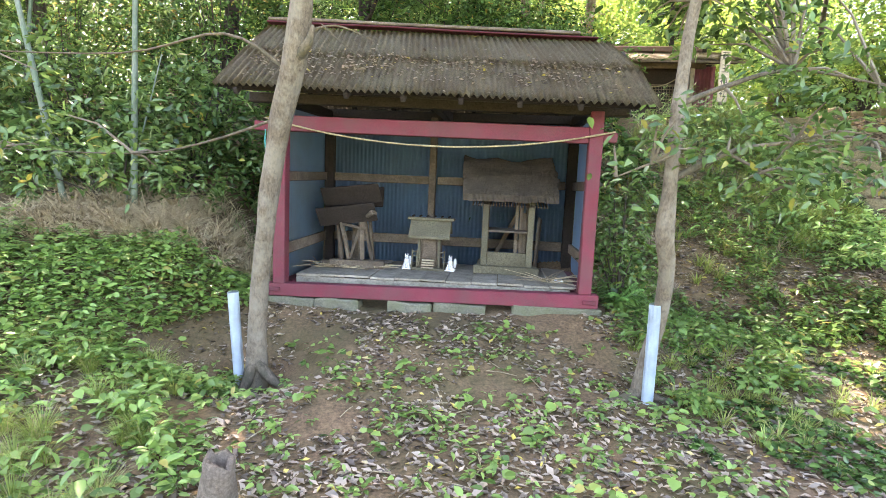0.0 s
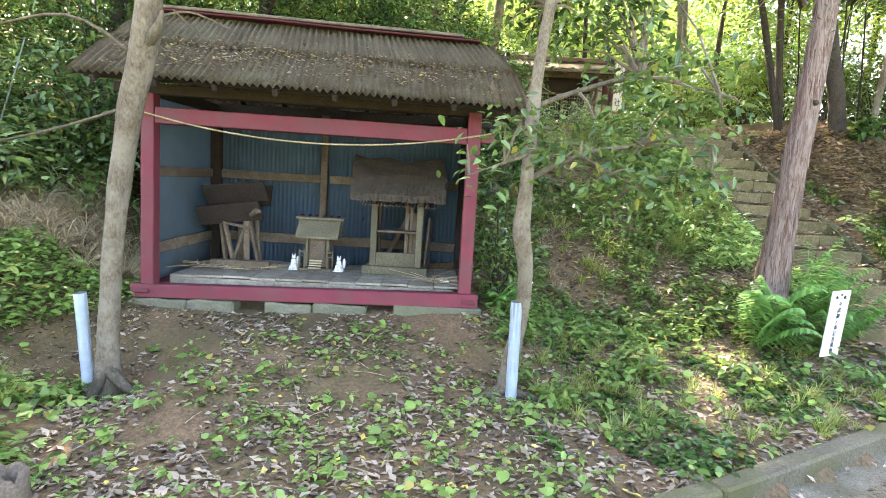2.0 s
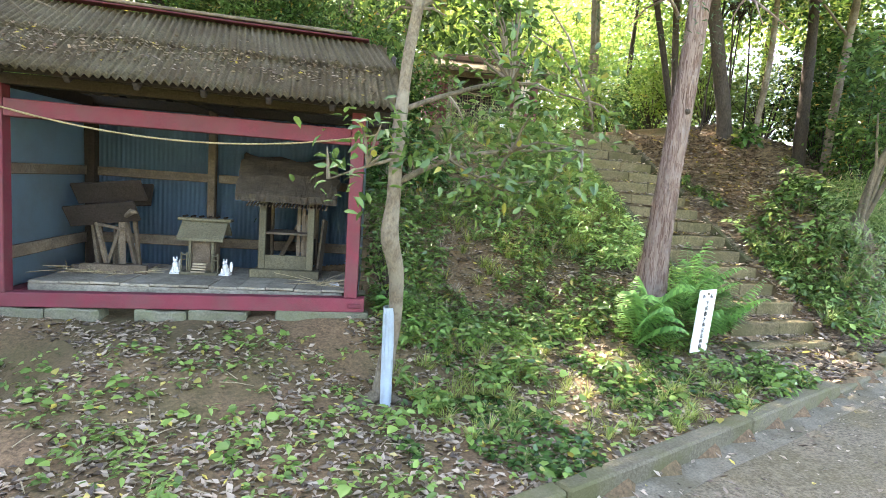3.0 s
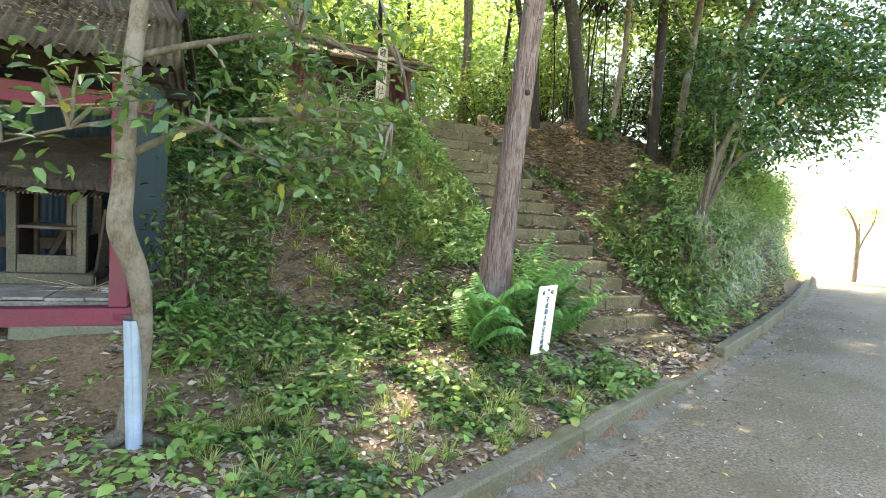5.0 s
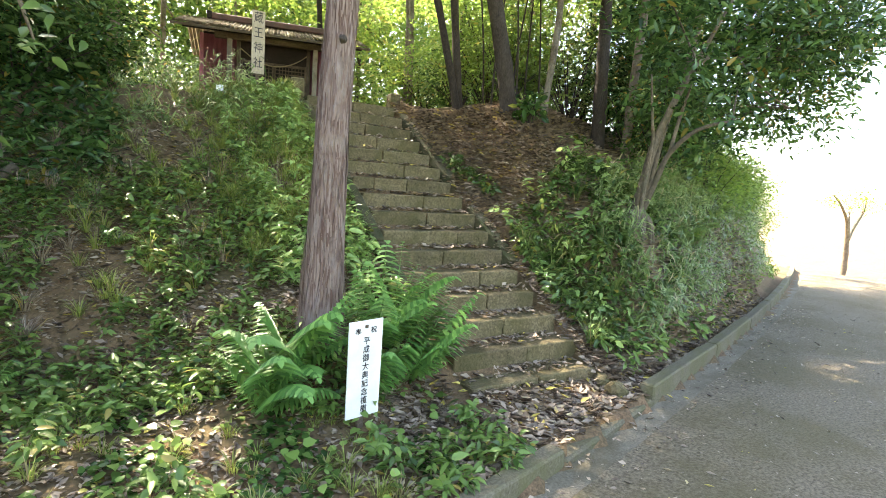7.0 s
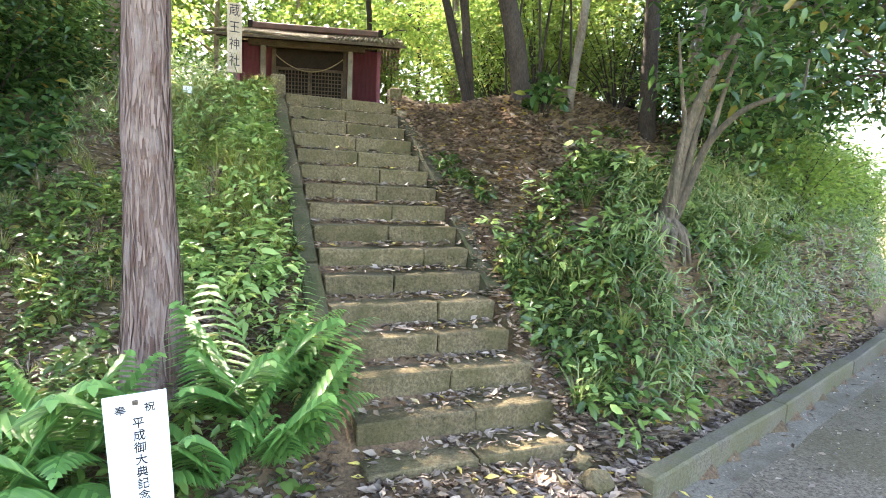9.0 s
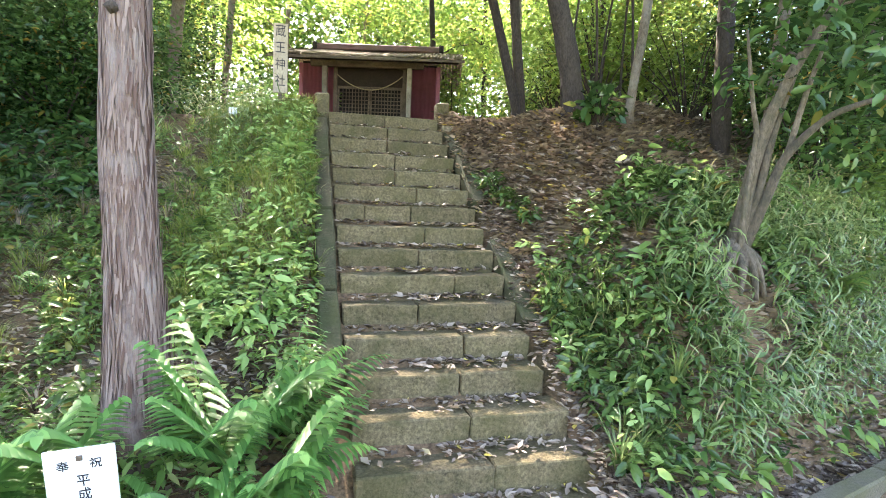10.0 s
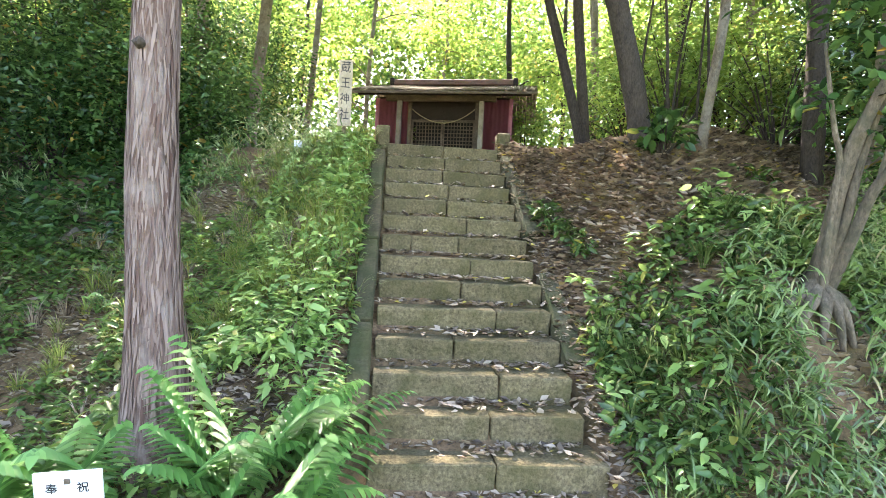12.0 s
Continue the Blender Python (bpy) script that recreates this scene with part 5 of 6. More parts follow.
DKE = "dense dark evergreen thicket in the shade of the wood"
for x, y, rz in ((-7.5, 9.0, 2.6), (-5.2, 9.3, 2.6), (-3.0, 9.2, 2.5), (-1.0, 9.6, 2.4), (1.3, 9.2, 1.2), (2.4, 9.3, 1.0), (0.6, 10.0, 2.2), (2.0, 10.4, 1.8), (-9.5, 8.4, 2.6), (0.2, 12.6, 2.4), (2.4, 13.2, 2.2), (-2.6, 12.4, 2.6), (-6.2, 12.0, 2.8)):
    shrub(x, y, 1.4, 0.9, rz, 300, L_BROAD, 0.095, 0.042, DKE, "diamond", per=24, spread=0.2)
shrub(8.25, 6.6, 0.22, 0.22, 0.35, 14, L_BROAD, 0.16, 0.08, "young big-leaved evergreen seedling on the bank", per=6, spread=0.07)
for x, y in ((11.4, 5.85), (12.2, 6.2), (13.0, 6.5), (13.9, 6.8), (14.8, 7.1), (15.8, 7.5), (16.8, 7.9)):
    shrub(x, y, 0.7, 0.5, 0.75, 110, L_LIME, 0.09, 0.032, "bright feathery shrub on the bank beside the lane", "diamond", per=16, spread=0.14)
for x, y in ((12.2, 8.0), (13.4, 8.6), (15.4, 9.6)):
    shrub(x, y, 1.3, 0.8, 2.0, 240, L_BROAD, 0.14, 0.06, "dense dark evergreen thicket above the lane", "diamond", per=16, spread=0.22)
for x, y in ((9.4, 8.6), (10.6, 8.2), (9.6, 10.4)):
    shrub(x, y, 0.9, 0.7, 1.2, 90, L_LIME, 0.09, 0.042, "sunlit yellow-green shrub among trunks on the bank top", "diamond", per=12, spread=0.17)
for x, y in ((11.0, 6.5), (12.0, 6.8), (13.6, 7.4)):
    shrub(x, y, 0.9, 0.6, 1.3, 120, L_BROAD, 0.11, 0.045, "dark evergreen shrub above the lane", "diamond", per=14, spread=0.17)

# bamboo canes on the left
for x, y, dx, dy, h, r in ((-4.05, 6.75, -0.9, 0.2, 4.4, 0.036), (-3.35, 6.75, 0.05, 0.2, 4.6, 0.038), (-3.47, 6.7, 0.3, 0.5, 2.0, 0.012), (-4.9, 7.0, -1.3, 0.1, 4.0, 0.03), (-6.6, 8.2, -0.2, 0.2, 4.5, 0.035), (-5.6, 8.6, 0.4, 0.2, 4.5, 0.033), (13.0, 7.0, 0.4, 0.2, 4.0, 0.035), (13.5, 7.1, 0.5, 0.1, 4.0, 0.03)):
    z = land(x, y) - 0.1
    ob = empty("bamboo_cane", pose(x, y, z), "grey-green bamboo cane among evergreen shrubs", "bamboo", group="bamboo canes at the wood's edge")
    n = int(h / 0.27)
    pts, rad = [], []
    for i in range(n):
        for f, q in ((0.0, 1.12), (0.06, 1.0), (0.94, 0.98)):
            t = (i + f) / n
            pts.append((dx * t, dy * t, h * t))
            rad.append(r * q * (1 - 0.45 * t))
    part("cane", tube(pts, rad, 9), M_BAMBOO, ob, smooth=True)
    P = RNG.normal(size=(140, 3)) * np.array([0.5, 0.5, 0.6]) + np.array([dx, dy, h * 0.92])
    leaf_mesh("leaves", P, RNG.normal(size=(140, 3)) + np.array([0, 0, -0.6]), RNG.normal(size=(140, 3)) * 0.5 + np.array([0, 0, 1]), 0.13, 0.018, L_SASA, "blade", ob)

# woods beyond the shrine, and the pale orchard past the lane's end
P, D, N, C = crown_points([(x, y, z, 3.2, 2.5, 2.2) for x in (-14, -9, -4, 1, 6, 11, 16, 21) for y, z in ((24, 5), (25, 9), (27, 12.5))], 5200, 16, 0.6)
tagged(leaf_mesh("far_woods", P, D, N, 0.25, 0.13, L_SPRING, "diamond"), "sunlit light-green foliage of the woods beyond", "foliage", kind="stuff")
P, D, N, C = crown_points([(x, 33, z, 4.5, 2.0, 3.5) for x in range(-24, 34, 5) for z in (4, 9, 14)], 3600, 14, 0.7)
tagged(leaf_mesh("far_thicket", P, D, N, 0.5, 0.3, L_BROAD, "diamond"), "darker green wall of trees far up the hill", "foliage", kind="stuff")
for x, y, z, w in ((45, 16, -2.3, 1.0), (52, 15.2, -2.3, 1.1)):
    tree("orchard_tree", [(x, y, z), (x + 0.1, y, z + 1.4), (x, y, z + 2.8), (x - 0.1, y, z + 4.2)], [0.22, 0.18, 0.15, 0.06], "forked orchard tree with sparse yellow-green leaves past the lane", M_BARK,
         ([(x + 1.8, y, z + 5.0, 1.2 * w, 1.0, 0.5), (x - 2.2, y, z + 5.2, 1.2 * w, 1.0, 0.4), (x + 0.4, y, z + 5.6, 1.0, 0.8, 0.4)], 40, 12, 0.3, 0.2, 0.1, L_SPRING, "diamond"),
         [([(x, y, z + 2.6), (x + 0.9, y, z + 3.6), (x + 1.9, y, z + 4.4), (x + 2.4, y, z + 5.2)], [0.17, 0.14, 0.1, 0.04]),
          ([(x, y, z + 2.9), (x - 0.5, y, z + 4.0), (x - 1.8, y, z + 5.0), (x - 2.8, y, z + 5.4)], [0.14, 0.1, 0.07, 0.03])], group="orchard trees")


# ---- ferns ----
def frond(length, pairs, lean, yaw, lift):
    """Pinna points, directions, sides and sizes of one arching frond from the origin."""
    P, D, N, L = [], [], [], []
    ca, sa = math.cos(yaw), math.sin(yaw)
    for i in range(pairs):
        t = 0.12 + 0.88 * i / (pairs - 1)
        out = length * t * math.cos(lean) * (1 - 0.1 * t)
        up_ = length * (t * math.sin(lean) * 1.25 - lift * t * t * 0.75)
        p = Vector((ca * out, sa * out, up_))
        fw = Vector((ca, sa, 0.2 - lift * t)).normalized()
        side = Vector((-sa, ca, 0))
        w = length * 0.23 * min(1.0, 0.55 + t * 1.6) * (1 - max(0, t - 0.4) ** 1.3 * 1.75)
        n = side.cross(fw)
        n = n if n.z > 0 else -n
        for s in (-1, 1):
            P.append(p)
            D.append(side * s + fw * (0.3 + 0.4 * t) - n * 0.12)
            N.append(n)
            L.append(max(0.012, w))
    P.append(p)
    D.append(fw)
    N.append(Vector((0, 0, 1)))
    L.append(length * 0.06)
    return [np.array(a) for a in (P, D, N)] + [np.array(L)]


def fern(x, y, fronds, size, label, seed, aim=None, mat_=None, z=None):
    rng = random.Random(seed)
    ob = empty("fern", pose(x, y, (land(x, y) if z is None else z) - 0.01), label, "fern", "ferns on the bank")
    for k in range(fronds):
        yaw = rng.uniform(0, 6.28) if aim is None else aim + rng.uniform(-1.5, 1.5)
        l = size * rng.uniform(0.7, 1.1)
        lean, lift = (rng.uniform(0.7, 1.2), rng.uniform(0.4, 0.8)) if size > 0.55 else (rng.uniform(0.6, 1.15), rng.uniform(0.45, 0.95))
        P, D, N, L = frond(l, 16 if size > 0.5 else 13, lean, yaw, lift)
        f = leaf_mesh("frond", P, D, N, L, 0.042 * l, mat_ or L_FERN, "pinna", ob)
        bm = tube([(0, 0, 0)] + [tuple(q) for q in P[::6]], [0.005] + [0.004 * (1 - 0.9 * i / len(P[::6])) for i in range(len(P[::6]))], 5, cap=False)
        part("rachis", bm, L_FERN, f)
    return ob


FL = "lush light-green fern with long arching fronds beside the cedar"
fern(4.95, 4.4, 11, 0.98, FL, 1, -1.1)
fern(5.15, 4.2, 11, 0.92, FL, 2, -0.8)
fern(5.2, 4.6, 9, 0.95, FL, 5, -0.4)
fern(4.85, 4.1, 7, 0.78, FL, 4, -1.3)
fern(4.25, 4.25, 11, 1.0, FL, 3, -1.9)
fern(4.08, 4.1, 9, 0.9, FL, 22, -2.0)
fern(1.75, 5.0, 12, 0.54, "bright green fern at the shed corner", 6)
fern(2.0, 4.7, 9, 0.35, "bright green fern at the shed corner", 7)
fern(9.6, 5.0, 9, 0.6, "yellow-green fern hanging on the lane bank", 8, -1.2, L_SPRING)
fern(10.4, 5.3, 9, 0.6, "yellow-green fern hanging on the lane bank", 9, -1.2, L_SPRING)
fern(-1.5, 3.1, 6, 0.24, "small bright fern among litter by the stump", 10)
fern(2.6, 5.2, 7, 0.35, "green fern on the shady bank", 11)
fern(2.0, 3.3, 5, 0.22, "withered yellow fern by a pipe stake", 12, None, L_GRASS)
fern(3.3, 6.4, 7, 0.4, "green fern on the shady bank", 13)


# ---- ground plants: uncountable, so each kind is one object ----
def scatter(n, x0, x1, y0, y1, keep=None):
    X, Y = RNG.uniform(x0, x1, n), RNG.uniform(y0, y1, n)
    ok = np.array([(keep is None or keep(a, b)) and not blocked(a, b) for a, b in zip(X, Y)], bool)
    return X[ok], Y[ok]


def blocked(x, y):
    """Places that carry no plants: the lane, the steps, the shed's footprint and the worn ground before it."""
    if y < kerb_y(x) + 0.1:
        return True
    if STAIR_X0 - 0.16 < x < STAIR_X1 + 0.16 and 3.75 < y < 8.6:
        return True
    if (x - 8.35) ** 2 + (y - 4.72) ** 2 < 0.07:
        return True
    u, v = (x + 1.47) * 0.9703 - (y - 5.58) * 0.2419, (x + 1.47) * 0.2419 + (y - 5.58) * 0.9703
    return -0.3 < u < 3.15 and -0.1 < v < 1.8


def rosettes(name, XY, leaves, ll, lw, height, material, label, shape="broad", flat=0.35, cat="plants"):
    X, Y = XY
    n = len(X)
    Z = land_z(X, Y)
    base = np.repeat(np.stack([X, Y, Z], 1), leaves, 0)
    s = np.repeat(RNG.uniform(0.6, 1.25, n), leaves)
    a = RNG.uniform(0, 2 * math.pi, n * leaves)
    out = np.stack([np.cos(a), np.sin(a), np.zeros_like(a)], 1)
    h = height * s * RNG.uniform(0.35, 1.0, n * leaves)
    P = base + out * (0.25 * ll * s)[:, None]
    P[:, 2] += h
    D = out + np.stack([np.zeros_like(a), np.zeros_like(a), RNG.uniform(-flat * 1.3, flat * 0.9, n * leaves)], 1)
    N = np.array([0, 0, 1.0]) + RNG.normal(size=(n * leaves, 3)) * (0.2 + 0.35 * flat)
    sz = s * RNG.uniform(0.7, 1.2, n * leaves)
    return tagged(leaf_mesh(name, P, D, N, ll * sz, lw * sz, material, shape), label, cat, kind="stuff")


def worn(x, y):
    """Bare trodden ground before the shed."""
    return -1.6 < x < 1.6 and y > 2.2 and noise.noise(Vector((x * 1.4, y * 1.4, 9))) < 0.42


rosettes("tall_front_herbs", scatter(13, -2.9, -1.7, 1.9, 3.4), 9, 0.11, 0.048, 0.24, L_HERB, "tall fresh herbs in clumps near the stump", flat=0.6)
rosettes("meadow_herbs", scatter(9500, -9, -1.7, 4.0, 7.4, lambda x, y: not (-4.4 < x and y > 6.0 + 0.5 * noise.noise(Vector((x * 2, y, 3)))) and noise.noise(Vector((x * 0.8, y * 0.8, 2))) > -0.35), 6, 0.075, 0.04, 0.15, L_HERB, "bright green leafy herbs covering the rough slope", flat=0.35)
rosettes("meadow_clumps", scatter(2300, -6, -1.6, 1.9, 4.2, lambda x, y: noise.noise(Vector((x * 1.7, y * 1.7, 2))) + 0.4 * noise.noise(Vector((x * 4.5, y * 4.5, 6))) > 0.2), 6, 0.08, 0.036, 0.16, L_HERB, "clumps of fresh herbs among litter", flat=0.5)
rosettes("bank_herbs", scatter(7000, 1.5, 5.5, 2.9, 8.4, lambda x, y: noise.noise(Vector((x * 1.1, y * 1.1, 4))) + 0.45 * noise.noise(Vector((x * 3.3, y * 3.3, 8))) > (0.02 if y < 4.4 else -0.14)), 6, 0.078, 0.034, 0.15, L_BANK, "mixed green herbs growing over the shady bank", flat=0.6)
rosettes("stairside_herbs", scatter(1000, 4.5, 5.42, 4.2, 8.3, lambda x, y: noise.noise(Vector((x * 2.6, y * 2.6, 3))) > -0.1), 7, 0.088, 0.036, 0.2, L_FRESH, "fresh green herbs along the stone steps", flat=0.7)
rosettes("stair_edge_sprouts", scatter(60, 5.0, 5.36, 4.4, 7.6), 8, 0.12, 0.045, 0.2, L_FRESH, "large-leaved fresh sprouts leaning over the step edge", flat=0.6)
rosettes("heart_leaf_plants", scatter(700, -3.0, 5.4, 2.2, 4.8, lambda x, y: not worn(x, y) or RNG.random() < 0.5), 3, 0.065, 0.06, 0.1, L_HERB, "small heart-leaved seedlings among dead leaves")
rosettes("ivy_carpet", scatter(3800, 1.3, 5.0, 2.3, 4.6, lambda x, y: noise.noise(Vector((x * 1.6, y * 1.6, 7))) > 0.1), 3, 0.05, 0.042, 0.045, L_BROAD, "dark creeping ivy leaves over the soil")
rosettes("crest_undergrowth", scatter(800, 0.2, 3.4, 7.2, 9.4), 6, 0.13, 0.055, 0.22, L_BROAD, "dark leafy undergrowth along the crest", flat=0.8)
rosettes("front_seedlings", scatter(560, -3, 1.6, 1.7, 4.6), 5, 0.06, 0.03, 0.07, L_HERB, "scattered green seedlings on the litter")
rosettes("right_bank_herbs", scatter(2900, 7.12, 9.5, 4.0, 7.6, lambda x, y: noise.noise(Vector((x * 1.7, y * 1.7, 5))) + 0.4 * noise.noise(Vector((x * 4, y * 4, 5))) > (0.4 if y > 5.7 else -0.15) and y - kerb_y(x) > 0.5), 6, 0.1, 0.04, 0.17, L_YOUNG, "green leafy plants on the bank beside the steps", flat=0.9)
rosettes("bright_sprouts", scatter(190, 7.12, 9.2, 4.0, 5.9, lambda x, y: y - kerb_y(x) > 0.4), 6, 0.1, 0.045, 0.24, L_FRESH, "bright young sprouts among darker bank plants", flat=0.6)
rosettes("glossy_seedlings", scatter(330, 7.15, 9.2, 4.2, 5.75, lambda x, y: y - kerb_y(x) > 0.45 and noise.noise(Vector((x * 2.2, y * 2.2, 6))) > -0.1), 7, 0.1, 0.042, 0.2, L_YOUNG, "glossy evergreen seedlings on the bank", flat=1.0)
rosettes("glossy_bank_leaves", scatter(800, 7.5, 11.5, 4.0, 7.0, lambda x, y: 0.35 < y - kerb_y(x) < 1.6 and noise.noise(Vector((x * 1.9, y * 1.9, 11))) > -0.2), 7, 0.095, 0.038, 0.26, L_BROAD, "dark glossy broad leaves among bamboo grass on the bank", flat=1.0)
rosettes("pale_bank_sprouts", scatter(420, 7.3, 10.5, 3.9, 6.0, lambda x, y: 0.25 < y - kerb_y(x) < 1.3), 6, 0.11, 0.045, 0.26, L_HERB, "pale young sprouts along the foot of the bank", flat=0.8)
rosettes("lane_bank_herbs", scatter(2000, 10.2, 18, 4.7, 10, lambda x, y: 0.35 < y - kerb_y(x) < 1.9), 7, 0.11, 0.035, 0.25, L_LIME, "bright yellow-green plants hanging over the lane bank", flat=1.0)


def tufts(name, XY, blades, length, width, material, label, upright=0.75):
    X, Y = XY
    n = len(X)
    Z = land_z(X, Y)
    base = np.repeat(np.stack([X, Y, Z], 1), blades, 0)
    m = n * blades
    a = RNG.uniform(0, 2 * math.pi, m)
    out = np.stack([np.cos(a), np.sin(a), np.zeros(m)], 1)
    P = base + out * RNG.uniform(0, 0.05, (m, 1))
    D = out * RNG.uniform(0.25, 1.0, (m, 1)) + np.array([0, -0.15, upright])
    N = np.array([0, 0, 1.0]) - out * 0.8
    s = np.repeat(RNG.uniform(0.6, 1.2, n), blades) * RNG.uniform(0.5, 1.2, m)
    return tagged(leaf_mesh(name, P, D, N, length * s, width, material, "blade"), label, "grass", kind="stuff")


tufts("bank_grass", scatter(130, 3.0, 5.5, 5.6, 9.2), 45, 0.2, 0.006, L_GRASS, "tufts of drooping grass on the upper bank")
tufts("stairside_grass", scatter(300, 4.3, 5.45, 5.6, 8.7), 45, 0.22, 0.006, L_GRASS, "sunlit yellow-green grass hanging beside the upper steps")
tufts("right_bank_grass", scatter(60, 7.15, 9.0, 4.1, 5.6, lambda x, y: y - kerb_y(x) > 0.5), 40, 0.34, 0.009, L_SASA, "coarse drooping grass on the bank beside the steps")
tufts("front_grass", scatter(60, -3.3, -1.9, 2.3, 4.4), 150, 0.2, 0.003, L_GRASS, "bright fine grass tufts on the slope")
tufts("low_grass", scatter(120, 1.6, 4.6, 2.6, 4.6), 40, 0.13, 0.005, L_GRASS, "short green grass among ivy")
tufts("straw_patch", scatter(260, -4.5, -1.85, 5.95, 7.2), 40, 0.34, 0.008, L_STRAW, "bleached dry straw lying under the evergreen shrubs", 0.25)
tufts("dead_grass", scatter(60, 1.5, 5.3, 5.2, 8.0), 45, 0.26, 0.006, L_LITTER, "withered straw-coloured grass on the bank")


def sasa(name, XY, per, label):
    X, Y = XY
    n = len(X)
    Z = land_z(X, Y)
    base = np.repeat(np.stack([X, Y, Z], 1), per, 0)
    m = n * per
    h = np.repeat(RNG.uniform(0.2, 0.6, n), per) * np.tile(np.linspace(0.4, 1.0, per), n)
    P = base + RNG.normal(size=(m, 3)) * 0.04
    P[:, 1] -= h * 0.25
    P[:, 2] += h
    a = RNG.uniform(0, 2 * math.pi, m)
    D = np.stack([np.cos(a) * 0.8, np.sin(a) * 0.6 - 0.45, RNG.uniform(-1.0, 0.1, m)], 1)
    N = np.array([0, -0.5, 1.0]) + RNG.normal(size=(m, 3)) * 0.3
    return tagged(leaf_mesh(name, P, D, N, RNG.uniform(0.08, 0.18, m), 0.012, L_SASA, "blade"), label, "bamboo grass", kind="stuff")


sasa("bamboo_grass", scatter(4800, 7.8, 15, 4.2, 9.0, lambda x, y: 0.45 < y - kerb_y(x) < (1.3 if x < 9.2 else 1.7)), 7, "dense narrow-leaved bamboo grass on the lane bank")
sasa("hanging_bamboo_grass", scatter(1300, 7.7, 10.6, 4.0, 6.2, lambda x, y: 0.42 < y - kerb_y(x) < 1.1), 7, "bamboo grass hanging down the bank to the kerb")
sasa("crest_bamboo_grass", scatter(160, 3.4, 5.0, 7.4, 9.4), 7, "low bamboo grass along the crest of the bank")
sasa("hill_bamboo_grass", scatter(900, -8, 1.5, 6.8, 9.5), 7, "bamboo grass in the shade behind the shed")


# dead leaves
def litter(name, X, Y, Z, label, size=0.07):
    n = len(X)
    a = RNG.uniform(0, 2 * math.pi, n)
    D = np.stack([np.cos(a), np.sin(a), RNG.normal(size=n) * 0.18], 1)
    N = np.array([0, 0, 1.0]) + RNG.normal(size=(n, 3)) * 0.3
    s = RNG.uniform(0.5, 1.35, n)
    return tagged(leaf_mesh(name, np.stack([X, Y, Z + 0.006], 1), D, N, size * s, size * 0.46 * s * RNG.uniform(0.7, 1.3, n), L_LITTER, "curl"), label, "dead leaves", kind="stuff")


X, Y = scatter(27000, -4.5, 5.5, 1.4, 5.6, lambda x, y: noise.noise(Vector((x * 1.5, y * 1.5, 1))) > (-0.15 if -1.6 < x < 1.5 and y > 3.8 else -0.35) - 0.5 * (y < 3.4))
litter("ground_litter", X, Y, land_z(X, Y), "brown and yellow dead leaves strewn over the soil", 0.058)
X, Y = scatter(13000, 1.4, 5.5, 4.4, 8.2)
litter("bank_litter", X, Y, land_z(X, Y), "brown dead leaves on the shady bank")
X, Y = scatter(17000, 7.0, 13, 3.7, 8.5)
X3, Y3 = scatter(14000, 7.05, 9.6, 5.2, 8.5)
litter("slope_litter", X3, Y3, land_z(X3, Y3) + 0.012, "pale dead leaves on the slope above the plants", 0.09)
litter("right_litter", X, Y, land_z(X, Y), "thick drift of dead brown leaves on the slope beside steps", 0.085)
X, Y = scatter(4600, 4.8, 8.0, 3.1, 4.3)
X2 = RNG.uniform(7.1, 14, 8000)
Y2 = np.array([kerb_y(x) + RNG.uniform(0.1, 0.75) for x in X2])
litter("kerb_litter", X2, Y2, land_z(X2, Y2), "drift of dead leaves along the kerb", 0.08)
X4, Y4 = RNG.uniform(6.97, 7.3, 2200), RNG.uniform(3.95, 8.4, 2200)
litter("stair_edge_litter", X4, Y4, np.maximum(land_z(X4, Y4), np.array([stair_line(float(v)) for v in Y4]) - 0.03), "dead leaves drifted along the edge of the steps", 0.07)
litter("foot_litter", X, Y, land_z(X, Y), "dead leaves gathered at the foot of the steps", 0.08)
X, Y = RNG.uniform(5.6, 7.2, 1500), RNG.uniform(3.5, 4.25, 1500)
ok = np.array([b > kerb_y(a) + 0.15 for a, b in zip(X, Y)])
litter("step_foot_litter", X[ok], Y[ok], land_z(X[ok], Y[ok]), "dead leaves banked against the lowest step", 0.075)
X, Y, Z = [], [], []
for k in range(1, 16):
    c = 60 if k < 6 else 150
    for _ in range(c):
        s = RNG.random()
        s = s if RNG.random() < 0.5 else 1 - (1 - s) ** 0.5 * 0.6 if k > 8 else s
        X.append(STAIR_X0 + 0.02 + s * (STAIR_X1 - STAIR_X0 - 0.04))
        Y.append(edge_y(k) + 0.06 + (STEP_RUN - 0.08) * (1 - RNG.random() ** 2))
        Z.append(edge_z(k) + 0.008 + 0.02 * RNG.random())
litter("stair_litter", np.array(X), np.array(Y), np.array(Z), "dead leaves swept against the stair risers", 0.065)
X = RNG.uniform(-3, 14, 800)
Y = np.array([kerb_y(x) - abs(RNG.normal()) * RNG.choice([0.3, 1.1]) - 0.03 for x in X])
litter("lane_litter", X, Y, np.full(len(X), 0.012), "few dead leaves and scraps along the lane", 0.05)
X = RNG.uniform(1, 18, 1400)
Y = np.array([kerb_y(x) - RNG.uniform(0.02, 2.5) for x in X])
litter("lane_crumbs", X, Y, np.full(len(X), 0.006), "small leaf crumbs scattered over the lane", 0.022)
X = RNG.uniform(-0.3, 3.1, 1100)
V = RNG.choice([0.0, 0.04, -0.3, -0.15, -0.1], 1100) + RNG.normal(size=1100) * 0.07
o = litter("roof_litter", X, V, 2.40 - 0.025 * X + (V + 0.5) * 0.715 + 0.012, "dead leaves caught on the shed roof", 0.04)
o.matrix_basis = SHED
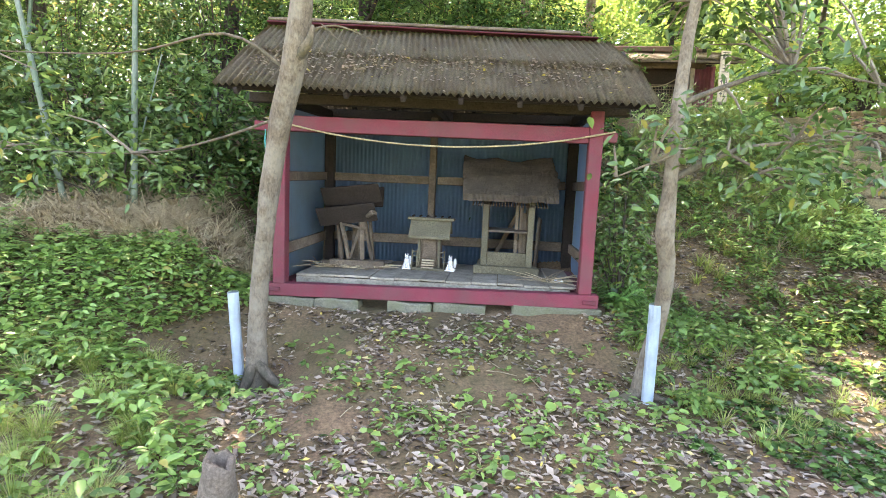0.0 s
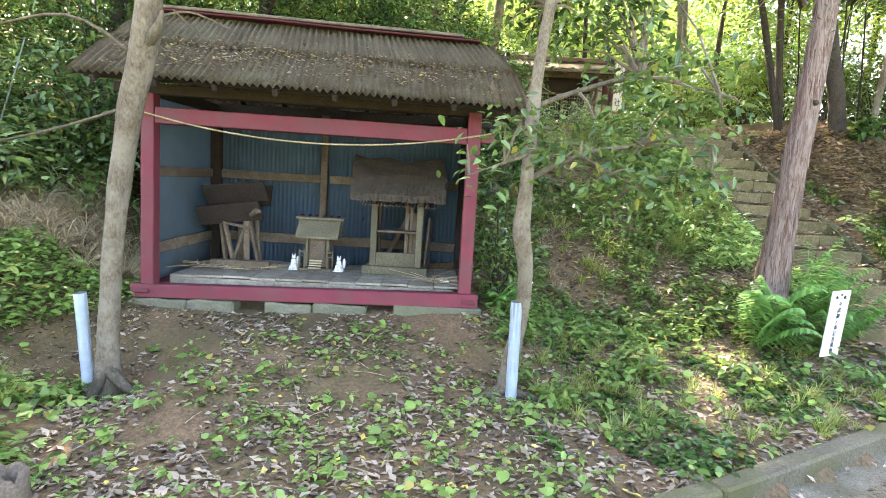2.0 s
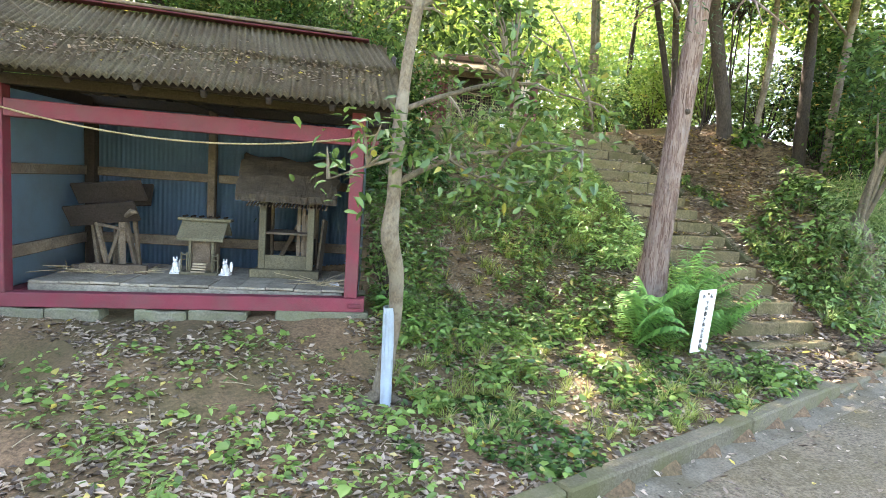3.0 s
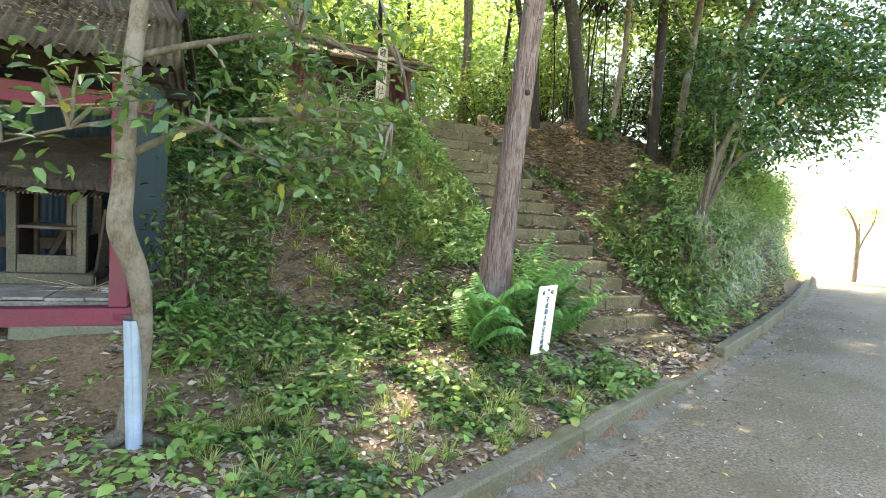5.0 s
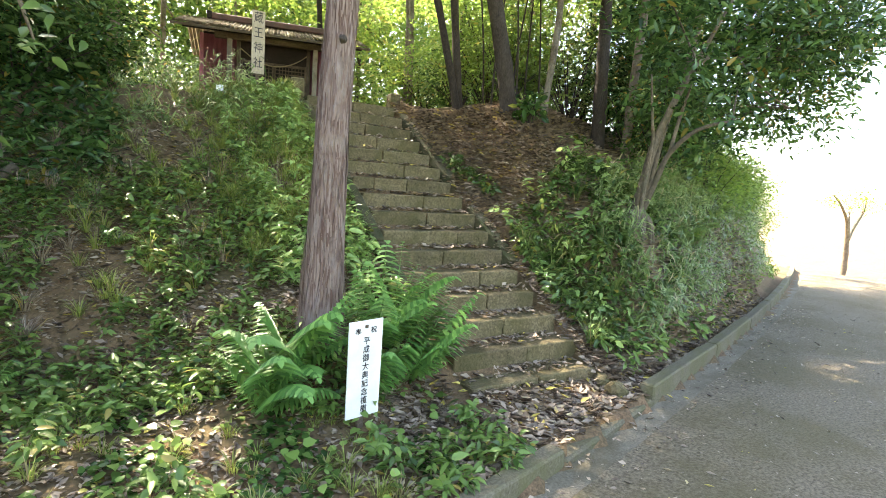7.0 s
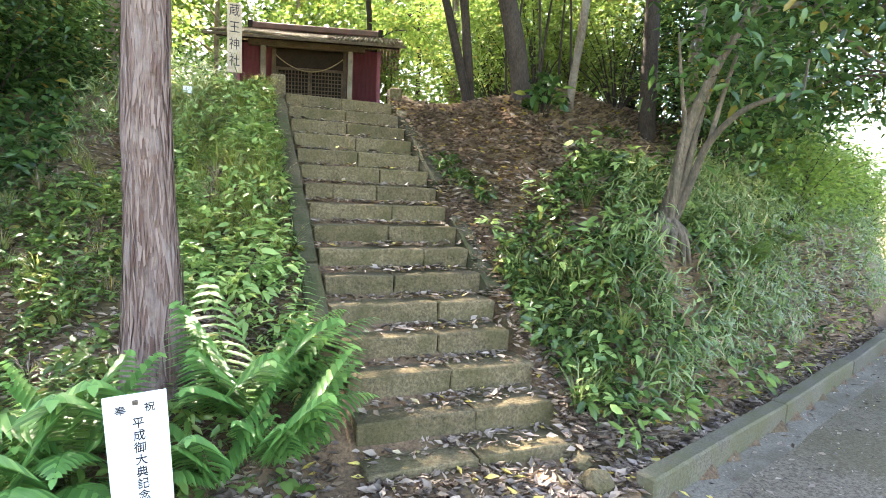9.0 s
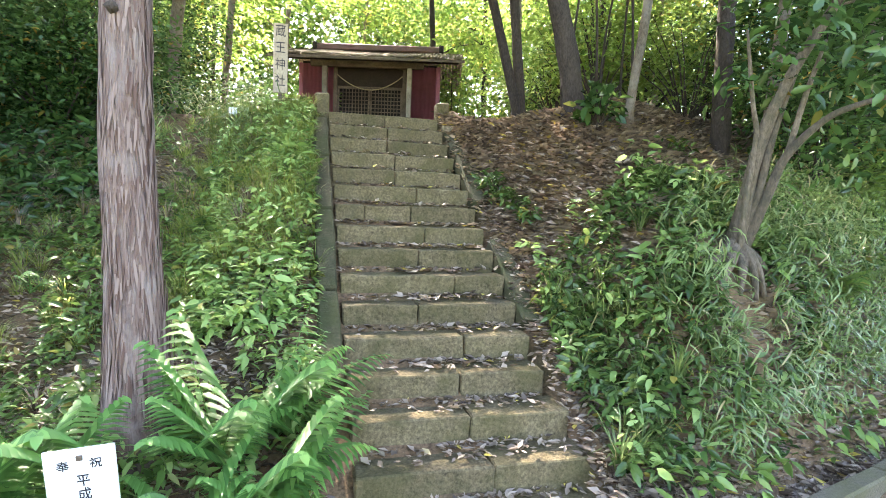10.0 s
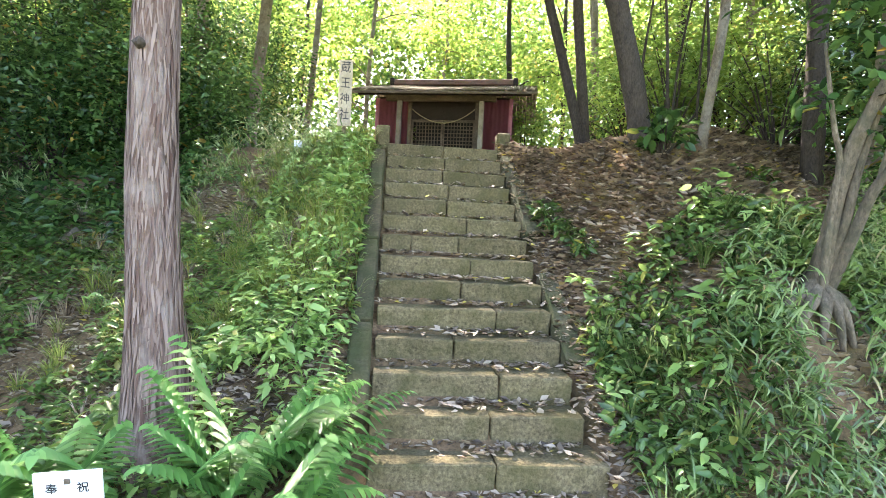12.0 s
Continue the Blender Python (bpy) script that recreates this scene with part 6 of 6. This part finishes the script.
sticks("straw_heap", pose(-2.9, 6.75, land(-2.9, 6.75)), 420, (1.3, 0.5), 0.6, "heap of dry cut straw and canes under the shrubs", 11, 0.12, 0.004, True)
sticks("fallen_twigs", pose(-0.2, 3.2, land(-0.2, 3.2)), 60, (1.8, 1.0), 0.28, "small fallen twigs on the ground", 12, 0.05, 0.004, True)

# hollow stump and stones
bm = bmesh.new()
rings = []
for j in range(7):
    rings.append([bm.verts.new((math.cos(a) * rr, math.sin(a) * rr, z)) for a in [2 * math.pi * i / 18 for i in range(18)]
                  for rr, z in [((0.1 - 0.022 * min(j, 3) / 3 + 0.012 * noise.noise(Vector((math.cos(a) * 2, math.sin(a) * 2, j * 0.4)))) * (1 if j < 5 else 0.6 if j == 5 else 0.5),
                                 min(j, 4) * 0.075 + (0.06 * noise.noise(Vector((math.cos(a) * 2.5, math.sin(a) * 2.5, 3))) if j >= 4 else 0) - (0.0 if j < 6 else 0.2))]])
for r0, r1 in zip(rings, rings[1:]):
    for i in range(18):
        bm.faces.new((r0[i], r0[(i + 1) % 18], r1[(i + 1) % 18], r1[i]))
bm.faces.new(rings[-1])
o = tagged(part("tree_stump", bm, M_WOOD, smooth=True), "short hollow weathered tree stump among dead leaves", "stump")
o.matrix_basis = pose(-1.37, 2.62, land(-1.37, 2.62) - 0.03, 0, 4, 0)
for i, (x, y, s) in enumerate(((6.95, 3.76, 0.1), (7.0, 3.98, 0.08))):
    bm = bmesh.new()
    bmesh.ops.create_icosphere(bm, subdivisions=2, radius=s)
    rough_up(bm, s * 0.45, 1.2 / s, i + 1)
    for v in bm.verts:
        v.co.z *= 0.8
    o = tagged(part("rock", bm, M_STEP), "rough grey stone at the foot of the steps", "rock", group="stones by the steps")
    o.matrix_basis = pose(x, y, land(x, y) + s * 0.3)

p, r = smooth_path([(2.58, 7.45, 1.72), (2.4, 7.4, 1.52), (2.36, 7.35, 1.27), (2.53, 7.3, 1.11), (2.88, 7.3, 1.05)], [0.05, 0.06, 0.065, 0.06, 0.04], 6)
tagged(part("bent_root", tube(p, r, 10, None, 0.3, 2.0), M_TAN, smooth=True), "thick bent bare root on the shady bank", "root")
tag_ = empty("plant_label", pose(4.55, 8.3, land(4.55, 8.3)), "small white plant label on a stick in grass", "label")
part("stick", box(-0.008, 0.008, 0.004, 0.016, -0.05, 0.2, 0.002), M_WOOD, tag_)
part("card", box(-0.045, 0.045, -0.003, 0.003, 0.13, 0.22, 0.001), M_WHITE, tag_)
